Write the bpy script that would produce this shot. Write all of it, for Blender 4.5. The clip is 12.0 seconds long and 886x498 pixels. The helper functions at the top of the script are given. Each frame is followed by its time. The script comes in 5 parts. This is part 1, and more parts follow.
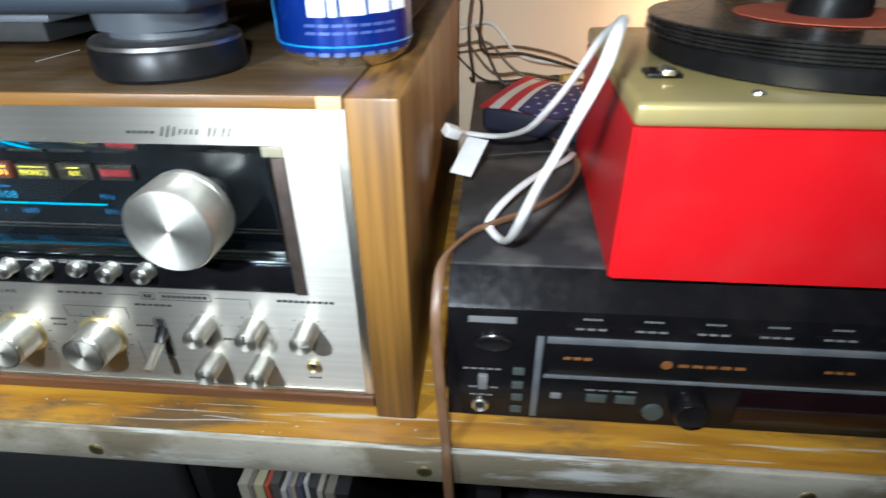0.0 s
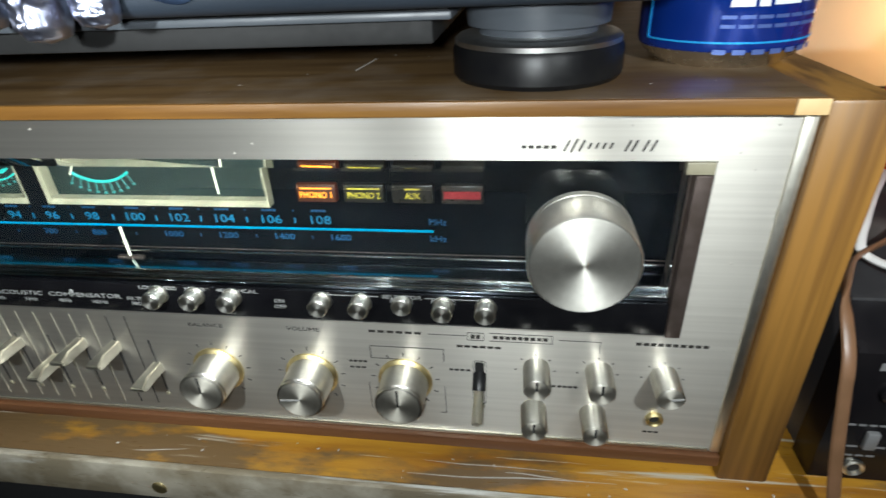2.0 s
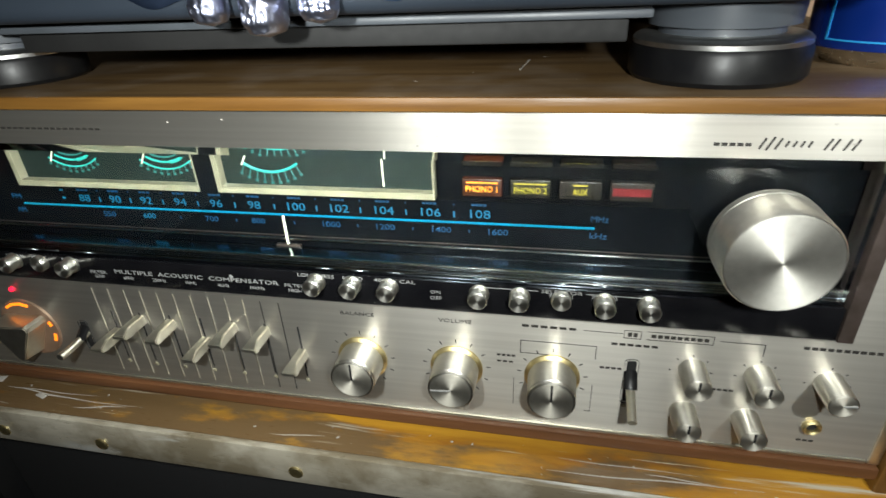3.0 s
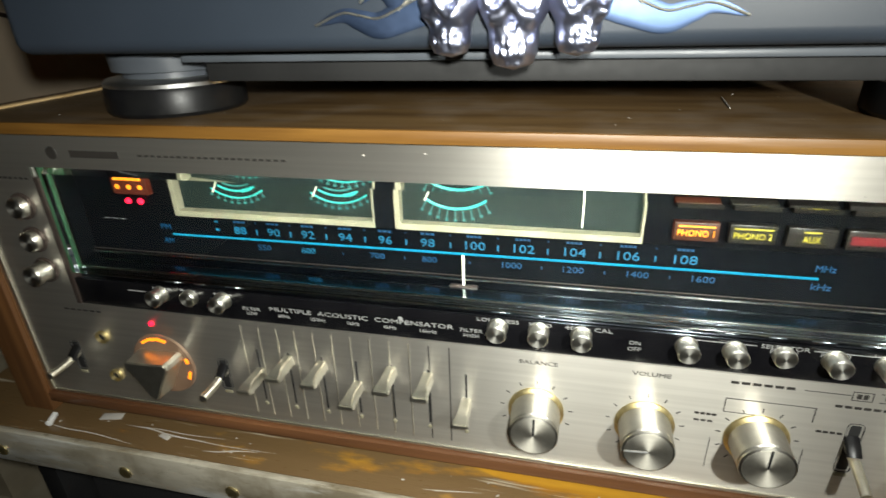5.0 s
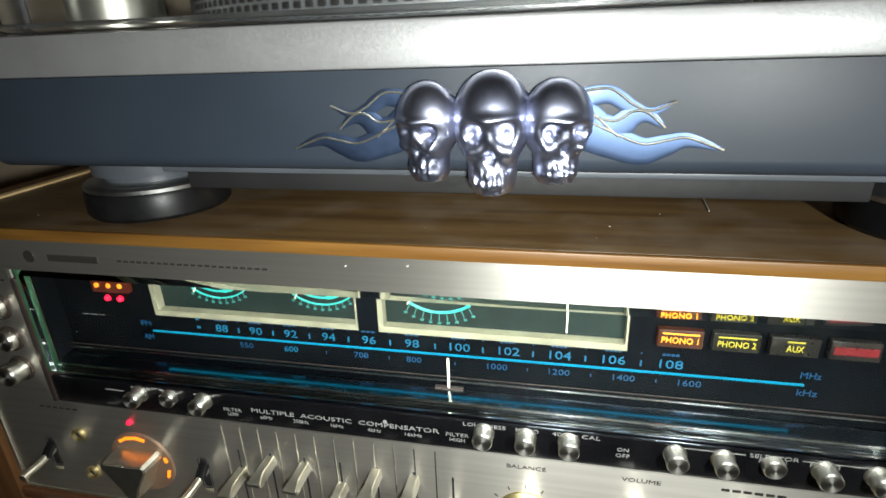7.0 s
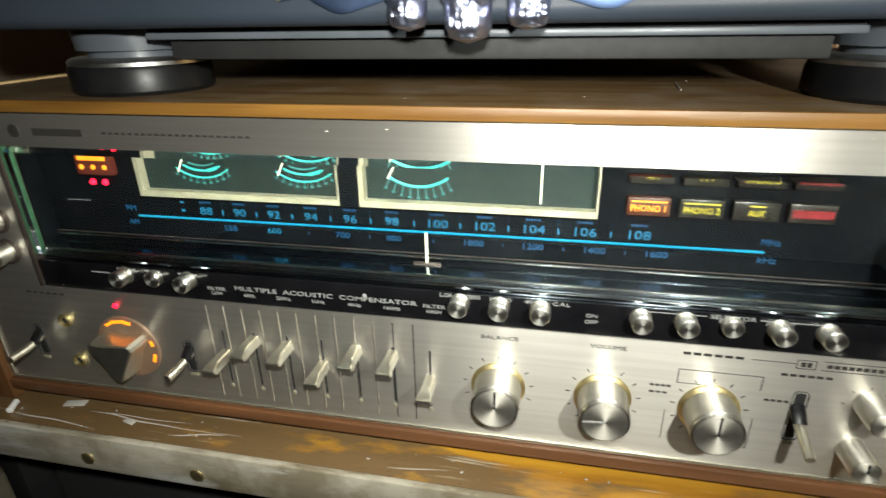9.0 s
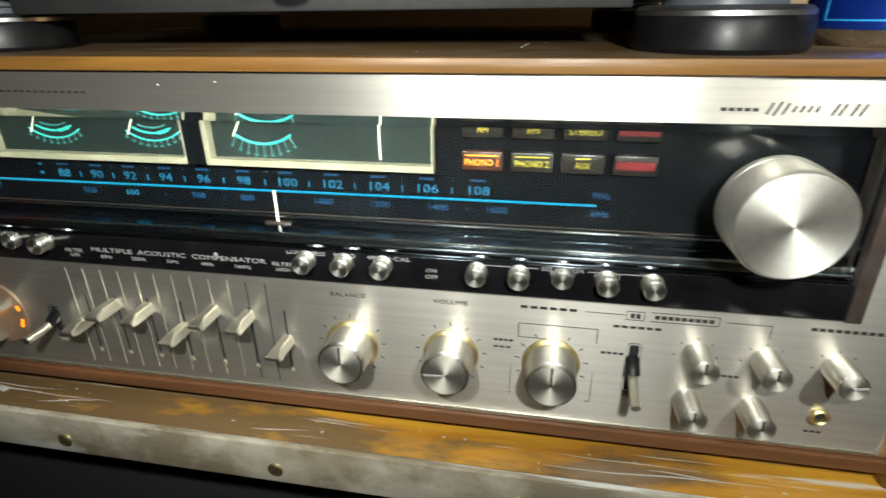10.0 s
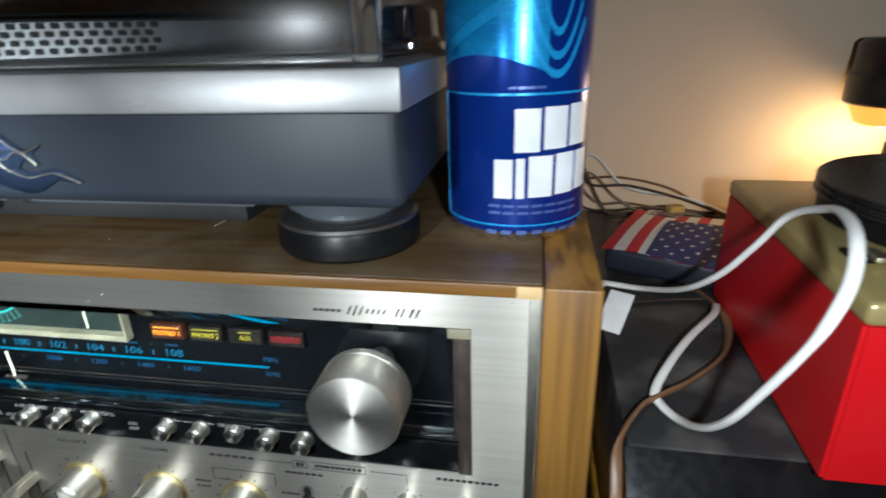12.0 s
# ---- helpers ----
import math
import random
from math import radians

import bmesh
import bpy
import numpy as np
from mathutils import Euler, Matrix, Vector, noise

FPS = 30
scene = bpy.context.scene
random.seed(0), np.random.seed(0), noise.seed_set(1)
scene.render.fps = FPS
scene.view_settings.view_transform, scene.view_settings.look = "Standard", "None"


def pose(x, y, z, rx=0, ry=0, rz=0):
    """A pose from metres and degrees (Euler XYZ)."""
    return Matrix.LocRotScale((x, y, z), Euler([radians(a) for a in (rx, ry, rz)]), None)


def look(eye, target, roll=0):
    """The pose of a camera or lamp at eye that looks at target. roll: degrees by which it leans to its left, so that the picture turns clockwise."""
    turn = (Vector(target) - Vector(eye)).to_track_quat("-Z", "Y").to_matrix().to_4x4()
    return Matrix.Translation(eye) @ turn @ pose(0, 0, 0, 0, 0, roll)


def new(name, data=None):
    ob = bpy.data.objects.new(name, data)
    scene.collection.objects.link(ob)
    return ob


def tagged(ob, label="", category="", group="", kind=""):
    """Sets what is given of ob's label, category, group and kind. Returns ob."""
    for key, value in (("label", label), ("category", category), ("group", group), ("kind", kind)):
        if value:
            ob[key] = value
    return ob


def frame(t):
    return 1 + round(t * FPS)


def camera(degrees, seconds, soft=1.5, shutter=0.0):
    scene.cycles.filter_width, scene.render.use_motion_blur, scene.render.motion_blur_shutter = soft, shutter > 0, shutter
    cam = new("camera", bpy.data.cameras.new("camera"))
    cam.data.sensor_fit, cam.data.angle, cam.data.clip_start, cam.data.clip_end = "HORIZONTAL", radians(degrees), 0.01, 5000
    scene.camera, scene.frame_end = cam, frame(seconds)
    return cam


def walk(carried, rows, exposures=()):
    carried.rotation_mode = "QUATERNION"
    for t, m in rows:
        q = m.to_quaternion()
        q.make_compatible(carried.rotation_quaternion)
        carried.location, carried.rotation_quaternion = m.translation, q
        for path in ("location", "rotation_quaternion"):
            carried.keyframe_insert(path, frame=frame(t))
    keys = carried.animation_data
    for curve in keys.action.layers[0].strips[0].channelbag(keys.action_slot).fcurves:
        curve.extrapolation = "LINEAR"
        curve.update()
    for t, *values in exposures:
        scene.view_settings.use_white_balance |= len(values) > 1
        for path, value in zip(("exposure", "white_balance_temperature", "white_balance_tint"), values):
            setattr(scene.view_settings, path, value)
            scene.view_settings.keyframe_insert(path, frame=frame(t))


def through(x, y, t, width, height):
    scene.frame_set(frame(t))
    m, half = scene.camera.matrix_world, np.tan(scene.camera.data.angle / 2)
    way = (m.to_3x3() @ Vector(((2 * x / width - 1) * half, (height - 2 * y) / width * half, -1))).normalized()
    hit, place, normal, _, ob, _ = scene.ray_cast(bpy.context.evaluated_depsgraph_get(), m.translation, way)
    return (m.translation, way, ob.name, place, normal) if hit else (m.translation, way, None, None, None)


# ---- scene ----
cam = camera(79.0, 12.0, shutter=0.4)
PATH = [
    (0, (0.341, -0.223, 0.253), (0.181, 1.481, -0.782), -0.8),
    (0.5, (0.276, -0.219, 0.242), (0.089, 1.485, -0.788), -0.8),
    (1, (0.227, -0.211, 0.242), (0.016, 1.493, -0.783), -2.2),
    (1.5, (0.197, -0.199, 0.243), (-0.022, 1.519, -0.756), -2.6),
    (2, (0.176, -0.2, 0.242), (-0.098, 1.522, -0.738), -2.9),
    (2.5, (0.139, -0.22, 0.237), (-0.199, 1.501, -0.724), -2.8),
    (3.1, (0.113, -0.217, 0.24), (-0.278, 1.508, -0.693), -2.7),
    (4.8, (0.037, -0.214, 0.235), (-0.384, 1.548, -0.614), -1.6),
    (5, (0.028, -0.218, 0.24), (-0.407, 1.549, -0.591), -1.9),
    (5.5, (0.014, -0.23, 0.243), (-0.459, 1.546, -0.545), -2.7),
    (6, (0.016, -0.218, 0.249), (-0.435, 1.577, -0.509), -2.5),
    (6.5, (0.022, -0.198, 0.275), (-0.36, 1.62, -0.468), -1.8),
    (7, (0.029, -0.202, 0.272), (-0.378, 1.613, -0.462), -2.2),
    (7.2, (0.022, -0.211, 0.27), (-0.383, 1.602, -0.472), -2.0),
    (8.8, (0.029, -0.228, 0.229), (-0.351, 1.568, -0.566), -0.9),
    (9, (0.039, -0.227, 0.228), (-0.331, 1.567, -0.576), -1.0),
    (9.5, (0.072, -0.229, 0.218), (-0.281, 1.566, -0.592), -1.0),
    (10, (0.11, -0.223, 0.21), (-0.223, 1.572, -0.607), -0.7),
    (10.5, (0.156, -0.23, 0.222), (-0.157, 1.557, -0.619), -0.7),
    (11, (0.206, -0.213, 0.237), (-0.169, 1.558, -0.613), -1.4),
    (11.3, (0.218, -0.212, 0.248), (-0.124, 1.593, -0.541), -0.9),
    (11.5, (0.234, -0.208, 0.263), (-0.108, 1.611, -0.496), -1.1),
    (11.7, (0.249, -0.203, 0.277), (-0.113, 1.61, -0.487), -1.4),
    (12, (0.274, -0.204, 0.288), (-0.056, 1.625, -0.449), -1.7),
]
walk(cam, [(t, look(eye, target, roll)) for t, eye, target, roll in PATH],
     [(0, 0.5, 5750, 10), (0.7, 0.2, 5900, 10), (1.5, -0.2, 6050, 10), (2.5, -0.2, 6450, 10), (4.0, 0.15, 6800, 10), (5.5, 0.22, 6950, 10), (6.4, 0.42, 6650, 10), (7.0, 0.02, 6600, 10), (9.0, 0.3, 6950, 10), (9.8, 0.2, 6850, 10), (10.5, -0.25, 6550, 10), (11.3, -0.38, 6200, 10), (12, -0.42, 5950, 10)])



# ---- world and lights ----
world = bpy.data.worlds.new("room_air")
scene.world = world
world.use_nodes = True
world.node_tree.nodes["Background"].inputs[0].default_value = (1.0, 0.86, 0.68, 1)
world.node_tree.nodes["Background"].inputs[1].default_value = 0.005


def lamp(name, kind, loc, watts, colour, size):
    data = bpy.data.lights.new(name, kind)
    data.energy, data.color, data.shadow_soft_size = watts, colour, size
    ob = new(name, data)
    ob.location = loc
    return ob


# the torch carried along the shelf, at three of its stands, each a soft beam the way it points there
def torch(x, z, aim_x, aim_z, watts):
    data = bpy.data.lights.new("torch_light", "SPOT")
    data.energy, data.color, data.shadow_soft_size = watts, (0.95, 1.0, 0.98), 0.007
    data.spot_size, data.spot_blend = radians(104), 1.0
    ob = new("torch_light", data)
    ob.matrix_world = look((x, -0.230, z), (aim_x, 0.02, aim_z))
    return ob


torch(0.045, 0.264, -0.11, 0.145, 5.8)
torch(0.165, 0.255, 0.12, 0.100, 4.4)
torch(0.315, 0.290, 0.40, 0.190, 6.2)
# the small table lamp behind the red player
lamp("table_lamp_light", "POINT", (0.600, 0.36, 0.190), 1.3, (1.0, 0.68, 0.34), 0.02)


# ---- materials ----
def mat(name, a, b=None, rough=0.5, metal=0.0, scale=40.0, stretch=(1, 1, 1), bump=0.0, bump_scale=None, detail=6.0,
        rvar=0.1, coat=0.0, emit=None, power=0.0, lo=0.35, hi=0.65, aniso=0.0, axis="Y", across=0.0, dust=0.0, spec=0.5):
    """A node material: two colours mixed by stretched noise, a finer noise for roughness and relief, and dust if asked for."""
    m = bpy.data.materials.new(name)
    m.use_nodes = True
    nt = m.node_tree
    n, l = nt.nodes, nt.links
    p = n["Principled BSDF"]
    b = b or tuple(c * 0.8 for c in a)
    tc = n.new("ShaderNodeTexCoord")
    mp = n.new("ShaderNodeMapping")
    mp.inputs["Scale"].default_value = stretch
    l.new(tc.outputs["Object"], mp.inputs[0])
    big = n.new("ShaderNodeTexNoise")
    big.inputs["Scale"].default_value, big.inputs["Detail"].default_value = scale, detail
    l.new(mp.outputs[0], big.inputs["Vector"])
    ramp = n.new("ShaderNodeValToRGB")
    ramp.color_ramp.elements[0].position, ramp.color_ramp.elements[1].position = lo, hi
    ramp.color_ramp.elements[0].color, ramp.color_ramp.elements[1].color = (*a, 1), (*b, 1)
    l.new(big.outputs[0], ramp.inputs[0])
    colour = ramp.outputs[0]
    fine = n.new("ShaderNodeTexNoise")
    fine.inputs["Scale"].default_value, fine.inputs["Detail"].default_value = bump_scale or scale * 6, 4
    l.new(mp.outputs[0], fine.inputs["Vector"])
    rr = n.new("ShaderNodeMapRange")
    rr.inputs[3].default_value, rr.inputs[4].default_value = max(rough - rvar, 0.02), min(rough + rvar, 1)
    l.new(fine.outputs[0], rr.inputs[0])
    rough_out = rr.outputs[0]
    if dust:
        spots = n.new("ShaderNodeTexNoise")
        spots.inputs["Scale"].default_value, spots.inputs["Detail"].default_value = 28, 10
        l.new(tc.outputs["Object"], spots.inputs["Vector"])
        dr = n.new("ShaderNodeMapRange")
        dr.inputs[1].default_value, dr.inputs[2].default_value, dr.inputs[4].default_value = 0.46, 0.72, dust
        l.new(spots.outputs[0], dr.inputs[0])
        mix = n.new("ShaderNodeMix")
        mix.data_type = "RGBA"
        mix.inputs[7].default_value = (0.42, 0.38, 0.33, 1)
        l.new(dr.outputs[0], mix.inputs[0])
        l.new(colour, mix.inputs[6])
        colour = mix.outputs[2]
    l.new(colour, p.inputs["Base Color"])
    l.new(rough_out, p.inputs["Roughness"])
    p.inputs["Metallic"].default_value, p.inputs["Coat Weight"].default_value = metal, coat
    p.inputs["Specular IOR Level"].default_value = spec
    if aniso:
        tan = n.new("ShaderNodeTangent")
        tan.direction_type, tan.axis = "RADIAL", axis
        l.new(tan.outputs[0], p.inputs["Tangent"])
        p.inputs["Anisotropic"].default_value, p.inputs["Anisotropic Rotation"].default_value = aniso, across
    if bump:
        bp = n.new("ShaderNodeBump")
        bp.inputs["Strength"].default_value, bp.inputs["Distance"].default_value = bump, 0.001
        l.new(fine.outputs[0], bp.inputs["Height"])
        l.new(bp.outputs[0], p.inputs["Normal"])
    if emit:
        p.inputs["Emission Color"].default_value, p.inputs["Emission Strength"].default_value = (*emit, 1), power
    return m


def clear(name, colour=(1, 1, 1), rough=0.0, ior=1.45):
    m = bpy.data.materials.new(name)
    m.use_nodes = True
    p = m.node_tree.nodes["Principled BSDF"]
    p.inputs["Base Color"].default_value = (*colour, 1)
    p.inputs["Roughness"].default_value, p.inputs["IOR"].default_value = rough, ior
    p.inputs["Transmission Weight"].default_value = 1.0
    return m


def layered(name, base, worn, white, grain, rough=0.45, wear=(0.46, 0.56), scuff=(0.555, 0.63), worn_end=None):
    """Worn varnished board: grain along x, rubbed grey patches and pale scuffs."""
    m = mat(name, *base, rough=rough, scale=9, stretch=grain, bump=0.25, bump_scale=70, rvar=0.18)
    nt = m.node_tree
    n, l = nt.nodes, nt.links
    p = n["Principled BSDF"]
    colour = p.inputs["Base Color"].links[0].from_socket
    tc = n.new("ShaderNodeTexCoord")
    for col, (lo, hi), sc, st in ((worn, wear, 9, (1, 3.2, 1)), (white, scuff, 13, (0.40, 9.0, 2)), (white, (0.645, 0.68), 34, (0.22, 12.0, 3)), (base[1], (0.62, 0.70), 26, (0.8, 3.0, 3))):
        mp = n.new("ShaderNodeMapping")
        mp.inputs["Scale"].default_value = st
        mp.inputs["Rotation"].default_value = (0, 0, 0.12)
        tx = n.new("ShaderNodeTexNoise")
        tx.inputs["Scale"].default_value, tx.inputs["Detail"].default_value, tx.inputs["Roughness"].default_value = sc, 9, 0.62
        rg = n.new("ShaderNodeMapRange")
        rg.inputs[1].default_value, rg.inputs[2].default_value = lo, hi
        mix = n.new("ShaderNodeMix")
        mix.data_type = "RGBA"
        mix.inputs[7].default_value = (*col, 1)
        l.new(tc.outputs["Object"], mp.inputs[0])
        l.new(mp.outputs[0], tx.inputs["Vector"])
        grain_out = tx.outputs[0]
        if worn_end and col is worn:
            sep = n.new("ShaderNodeSeparateXYZ")
            end = n.new("ShaderNodeMapRange")
            end.inputs[1].default_value, end.inputs[2].default_value = worn_end
            end.inputs[3].default_value, end.inputs[4].default_value = 0.22, 0.0
            add = n.new("ShaderNodeMath")
            l.new(tc.outputs["Object"], sep.inputs[0])
            l.new(sep.outputs[0], end.inputs[0])
            l.new(end.outputs[0], add.inputs[0])
            l.new(tx.outputs[0], add.inputs[1])
            grain_out = add.outputs[0]
        l.new(grain_out, rg.inputs[0])
        l.new(rg.outputs[0], mix.inputs[0])
        l.new(colour, mix.inputs[6])
        colour = mix.outputs[2]
    l.new(colour, p.inputs["Base Color"])
    return m


WALNUT = mat("walnut_veneer", (0.110, 0.066, 0.027), (0.064, 0.036, 0.014), rough=0.45, spec=0.4, scale=16, stretch=(0.5, 7, 9), bump=0.1, dust=0.14)
BANDING = mat("walnut_edge_banding", (0.25, 0.120, 0.024), (0.125, 0.054, 0.010), rough=0.45, scale=14, stretch=(0.6, 7, 9), bump=0.1)
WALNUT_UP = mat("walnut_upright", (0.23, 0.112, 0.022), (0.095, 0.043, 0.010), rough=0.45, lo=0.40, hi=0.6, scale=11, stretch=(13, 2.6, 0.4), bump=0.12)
# upright walnut for the left side panel, toned darker than the right one
WALNUT_LEFT = mat("left_walnut_upright", (0.17, 0.075, 0.026), (0.09, 0.038, 0.014), rough=0.45, scale=11, stretch=(12, 9, 0.5), bump=0.12)
WALNUT_TRIM = mat("walnut_trim", (0.17, 0.072, 0.030), (0.10, 0.042, 0.018), rough=0.4, scale=16, stretch=(0.5, 7, 9))
RAWWOOD = mat("raw_wood", (0.62, 0.44, 0.22), (0.5, 0.33, 0.15), rough=0.7, scale=90)
SILVER = mat("brushed_aluminium", (0.63, 0.605, 0.545), (0.56, 0.535, 0.48), rough=0.45, metal=0.89, scale=6, stretch=(1, 60, 60), bump=0.06, bump_scale=90, rvar=0.07, aniso=0.8, axis="X")
SPUN = mat("spun_aluminium", (0.90, 0.88, 0.80), (0.82, 0.80, 0.72), rough=0.40, metal=1.0, scale=300, aniso=0.65, across=0.25, rvar=0.06)
SPUNEND = mat("spun_aluminium_end", (0.80, 0.77, 0.68), (0.70, 0.67, 0.58), rough=0.62, metal=1.0, scale=300, aniso=0.62, across=0.25, rvar=0.05)
SPUNFACE = mat("spun_aluminium_face", (0.92, 0.90, 0.82), (0.84, 0.82, 0.74), rough=0.55, metal=1.0, scale=300, aniso=0.66, across=0.25, rvar=0.05)
PLATTER = mat("dull_cast_aluminium", (0.22, 0.225, 0.23), (0.17, 0.175, 0.18), rough=0.45, metal=0.5, scale=60)
SATIN = mat("satin_aluminium", (0.90, 0.87, 0.76), (0.82, 0.79, 0.68), rough=0.36, metal=1.0, scale=200)
DARKCHROME = mat("dark_turned_metal", (0.52, 0.515, 0.50), (0.44, 0.435, 0.42), rough=0.36, metal=1.0, scale=200)
BRASSY = mat("tarnished_brass", (0.82, 0.70, 0.36), (0.62, 0.50, 0.25), rough=0.42, metal=1.0, scale=200)
BLACK = mat("black_panel", (0.004, 0.004, 0.005), (0.007, 0.007, 0.008), rough=0.22, scale=60, spec=0.3)
SLOT = mat("slot_black", (0.008, 0.008, 0.008), (0.012, 0.012, 0.012), rough=0.7)
DIAL = mat("dial_black", (0.002, 0.0025, 0.0035), (0.0035, 0.004, 0.005), rough=0.4, scale=60, spec=0.08)
SHELFMETAL = mat("dark_mirror_trim", (0.34, 0.40, 0.45), (0.26, 0.30, 0.35), rough=0.11, metal=1.0, scale=20, stretch=(1, 40, 40), rvar=0.04)
BROWNFRAME = mat("bronze_frame", (0.11, 0.085, 0.075), (0.08, 0.06, 0.05), rough=0.4, metal=0.6, scale=120)
IVORY = mat("ivory_bezel", (0.28, 0.26, 0.18), (0.22, 0.20, 0.14), rough=0.35, scale=90)
# weak green emission stands in for light caught in the glass edge
GLASSEDGE = mat("green_glass_edge_glow", (0.05, 0.11, 0.06), (0.02, 0.06, 0.03), rough=0.2, scale=50, emit=(0.2, 0.6, 0.3), power=0.05)
METERPLATE = mat("meter_plate", (0.012, 0.018, 0.016), (0.009, 0.013, 0.012), rough=0.6, scale=50, spec=0.15, emit=(0.05, 0.30, 0.26), power=0.02)
TEAL = mat("teal_lit_scale", (0.01, 0.1, 0.09), emit=(0.03, 0.78, 0.66), power=0.95)
TEALDIM = mat("teal_dim_scale", (0.02, 0.12, 0.11), emit=(0.05, 0.50, 0.44), power=0.32)
BLUE = mat("blue_lit_print", (0.0, 0.05, 0.1), emit=(0.010, 0.36, 0.60), power=0.42)
BLUELINE = mat("blue_lit_line", (0.0, 0.05, 0.1), rough=0.08, rvar=0.02, emit=(0.012, 0.50, 0.70), power=0.62)
BLUEDIM = mat("blue_dim_print", (0.0, 0.03, 0.08), emit=(0.012, 0.19, 0.40), power=0.26)
POINTER = mat("cream_pointer", (0.85, 0.82, 0.62), rough=0.5, emit=(0.9, 0.85, 0.6), power=0.35)
AMBER = mat("amber_lamp_lit", (0.035, 0.012, 0.006), rough=0.4, emit=(1.0, 0.10, 0.005), power=0.035)
AMBERTEXT = mat("amber_print_lit", (0.8, 0.25, 0.02), emit=(1.0, 0.24, 0.008), power=1.5)
YELLOW = mat("yellow_print", (0.42, 0.34, 0.03), rough=0.5, emit=(0.6, 0.45, 0.02), power=0.18)
LENS_OFF = mat("unlit_lens", (0.018, 0.016, 0.013), (0.012, 0.010, 0.009), rough=0.3, scale=90)
REDOFF = mat("red_lens_unlit", (0.14, 0.013, 0.016), (0.11, 0.012, 0.012), rough=0.3, scale=90)
REDLED = mat("red_led", (0.4, 0.0, 0.02), emit=(1.0, 0.01, 0.04), power=3.0)
AMBERRING = mat("amber_ring_glow", (0.38, 0.27, 0.19), rough=0.40, metal=0.6, scale=60, emit=(1.0, 0.22, 0.02), power=0.02)
PRINT = mat("black_print", (0.018, 0.016, 0.014), (0.03, 0.026, 0.022), rough=0.6)
WHITEPRINT = mat("white_print", (0.33, 0.33, 0.32), (0.25, 0.25, 0.24), rough=0.6, scale=300)
GREYBODY = mat("grey_satin_plastic", (0.028, 0.037, 0.051), (0.022, 0.030, 0.042), rough=0.46, spec=0.55, scale=14, bump=0.02, bump_scale=900, rvar=0.05)
PALEGREY = mat("pale_grey_plastic", (0.085, 0.095, 0.11), (0.07, 0.08, 0.09), rough=0.4, scale=30)
FLAMEBLUE = mat("blued_flat_metal", (0.085, 0.125, 0.22), (0.065, 0.10, 0.18), rough=0.42, metal=1.0, scale=60, rvar=0.05)
GREYFOOT = mat("grey_foot", (0.075, 0.085, 0.098), (0.062, 0.07, 0.082), rough=0.38, scale=30)
DECKSILVER = mat("silver_paint", (0.60, 0.60, 0.60), (0.54, 0.54, 0.54), rough=0.48, metal=0.75, scale=40, bump=0.05, bump_scale=900, dust=0.10)
RUBBER = mat("black_rubber", (0.005, 0.005, 0.006), (0.009, 0.009, 0.009), rough=0.38, spec=0.25, scale=90)
CHROME = mat("blued_chrome", (0.60, 0.63, 0.80), (0.50, 0.54, 0.72), rough=0.32, metal=1.0, scale=50, rvar=0.04, coat=0.6)
BRIGHTCHROME = mat("bright_chrome", (0.8, 0.8, 0.8), rough=0.08, metal=1.0, rvar=0.03)


def thin_clear(name, colour, rough):
    """Thin clear plastic sheet: lets light straight through, with a surface gloss."""
    m = bpy.data.materials.new(name)
    m.use_nodes = True
    n, l = m.node_tree.nodes, m.node_tree.links
    n.remove(n["Principled BSDF"])
    through, gloss, mix = (n.new(k) for k in ("ShaderNodeBsdfTransparent", "ShaderNodeBsdfGlossy", "ShaderNodeMixShader"))
    through.inputs[0].default_value = (*colour, 1)
    gloss.inputs["Roughness"].default_value = rough
    mix.inputs[0].default_value = 0.045
    l.new(through.outputs[0], mix.inputs[1])
    l.new(gloss.outputs[0], mix.inputs[2])
    l.new(mix.outputs[0], n["Material Output"].inputs[0])
    return m


ACRYLIC = thin_clear("clear_acrylic", (0.95, 0.96, 0.96), 0.25)
RIM_ACRYLIC = clear("thick_clear_acrylic", (0.96, 0.97, 0.97), 0.05)
GLASS = clear("window_glass", (0.93, 0.98, 0.96), 0.0)
CANBLUE = mat("blue_can_lacquer", (0.008, 0.045, 0.34), (0.006, 0.034, 0.28), rough=0.22, metal=0.55, scale=18, coat=0.4, rvar=0.05)
CANLIGHT = mat("light_blue_can_print", (0.03, 0.42, 0.88), (0.02, 0.30, 0.78), rough=0.25, metal=0.5, scale=60, stretch=(1, 1, 3))
CANCYAN = mat("cyan_can_line", (0.03, 0.40, 0.85), rough=0.3, metal=0.3)
CANWHITE = mat("white_can_print", (0.80, 0.82, 0.85), rough=0.35)
CANPALE = mat("pale_can_print", (0.10, 0.16, 0.42), rough=0.35, metal=0.4)
CANALU = mat("bare_can_aluminium", (0.75, 0.73, 0.68), rough=0.25, metal=1.0, scale=60)
DECKBLACK = mat("black_enamel", (0.022, 0.022, 0.024), (0.034, 0.033, 0.034), rough=0.36, scale=25, bump=0.08, bump_scale=600, dust=0.18)
FASCIA = mat("black_gloss_fascia", (0.005, 0.005, 0.006), (0.008, 0.007, 0.008), rough=0.22, spec=0.3, scale=40, dust=0.015)
STRIP = mat("grey_strip", (0.14, 0.15, 0.16), (0.10, 0.105, 0.115), rough=0.4, scale=60, dust=0.15)
ORANGEPRINT = mat("orange_print", (0.26, 0.10, 0.025), rough=0.5)
GREYPRINT = mat("grey_print", (0.20, 0.20, 0.20), rough=0.5)
GREENBTN = mat("grey_green_key", (0.07, 0.085, 0.08), rough=0.35)
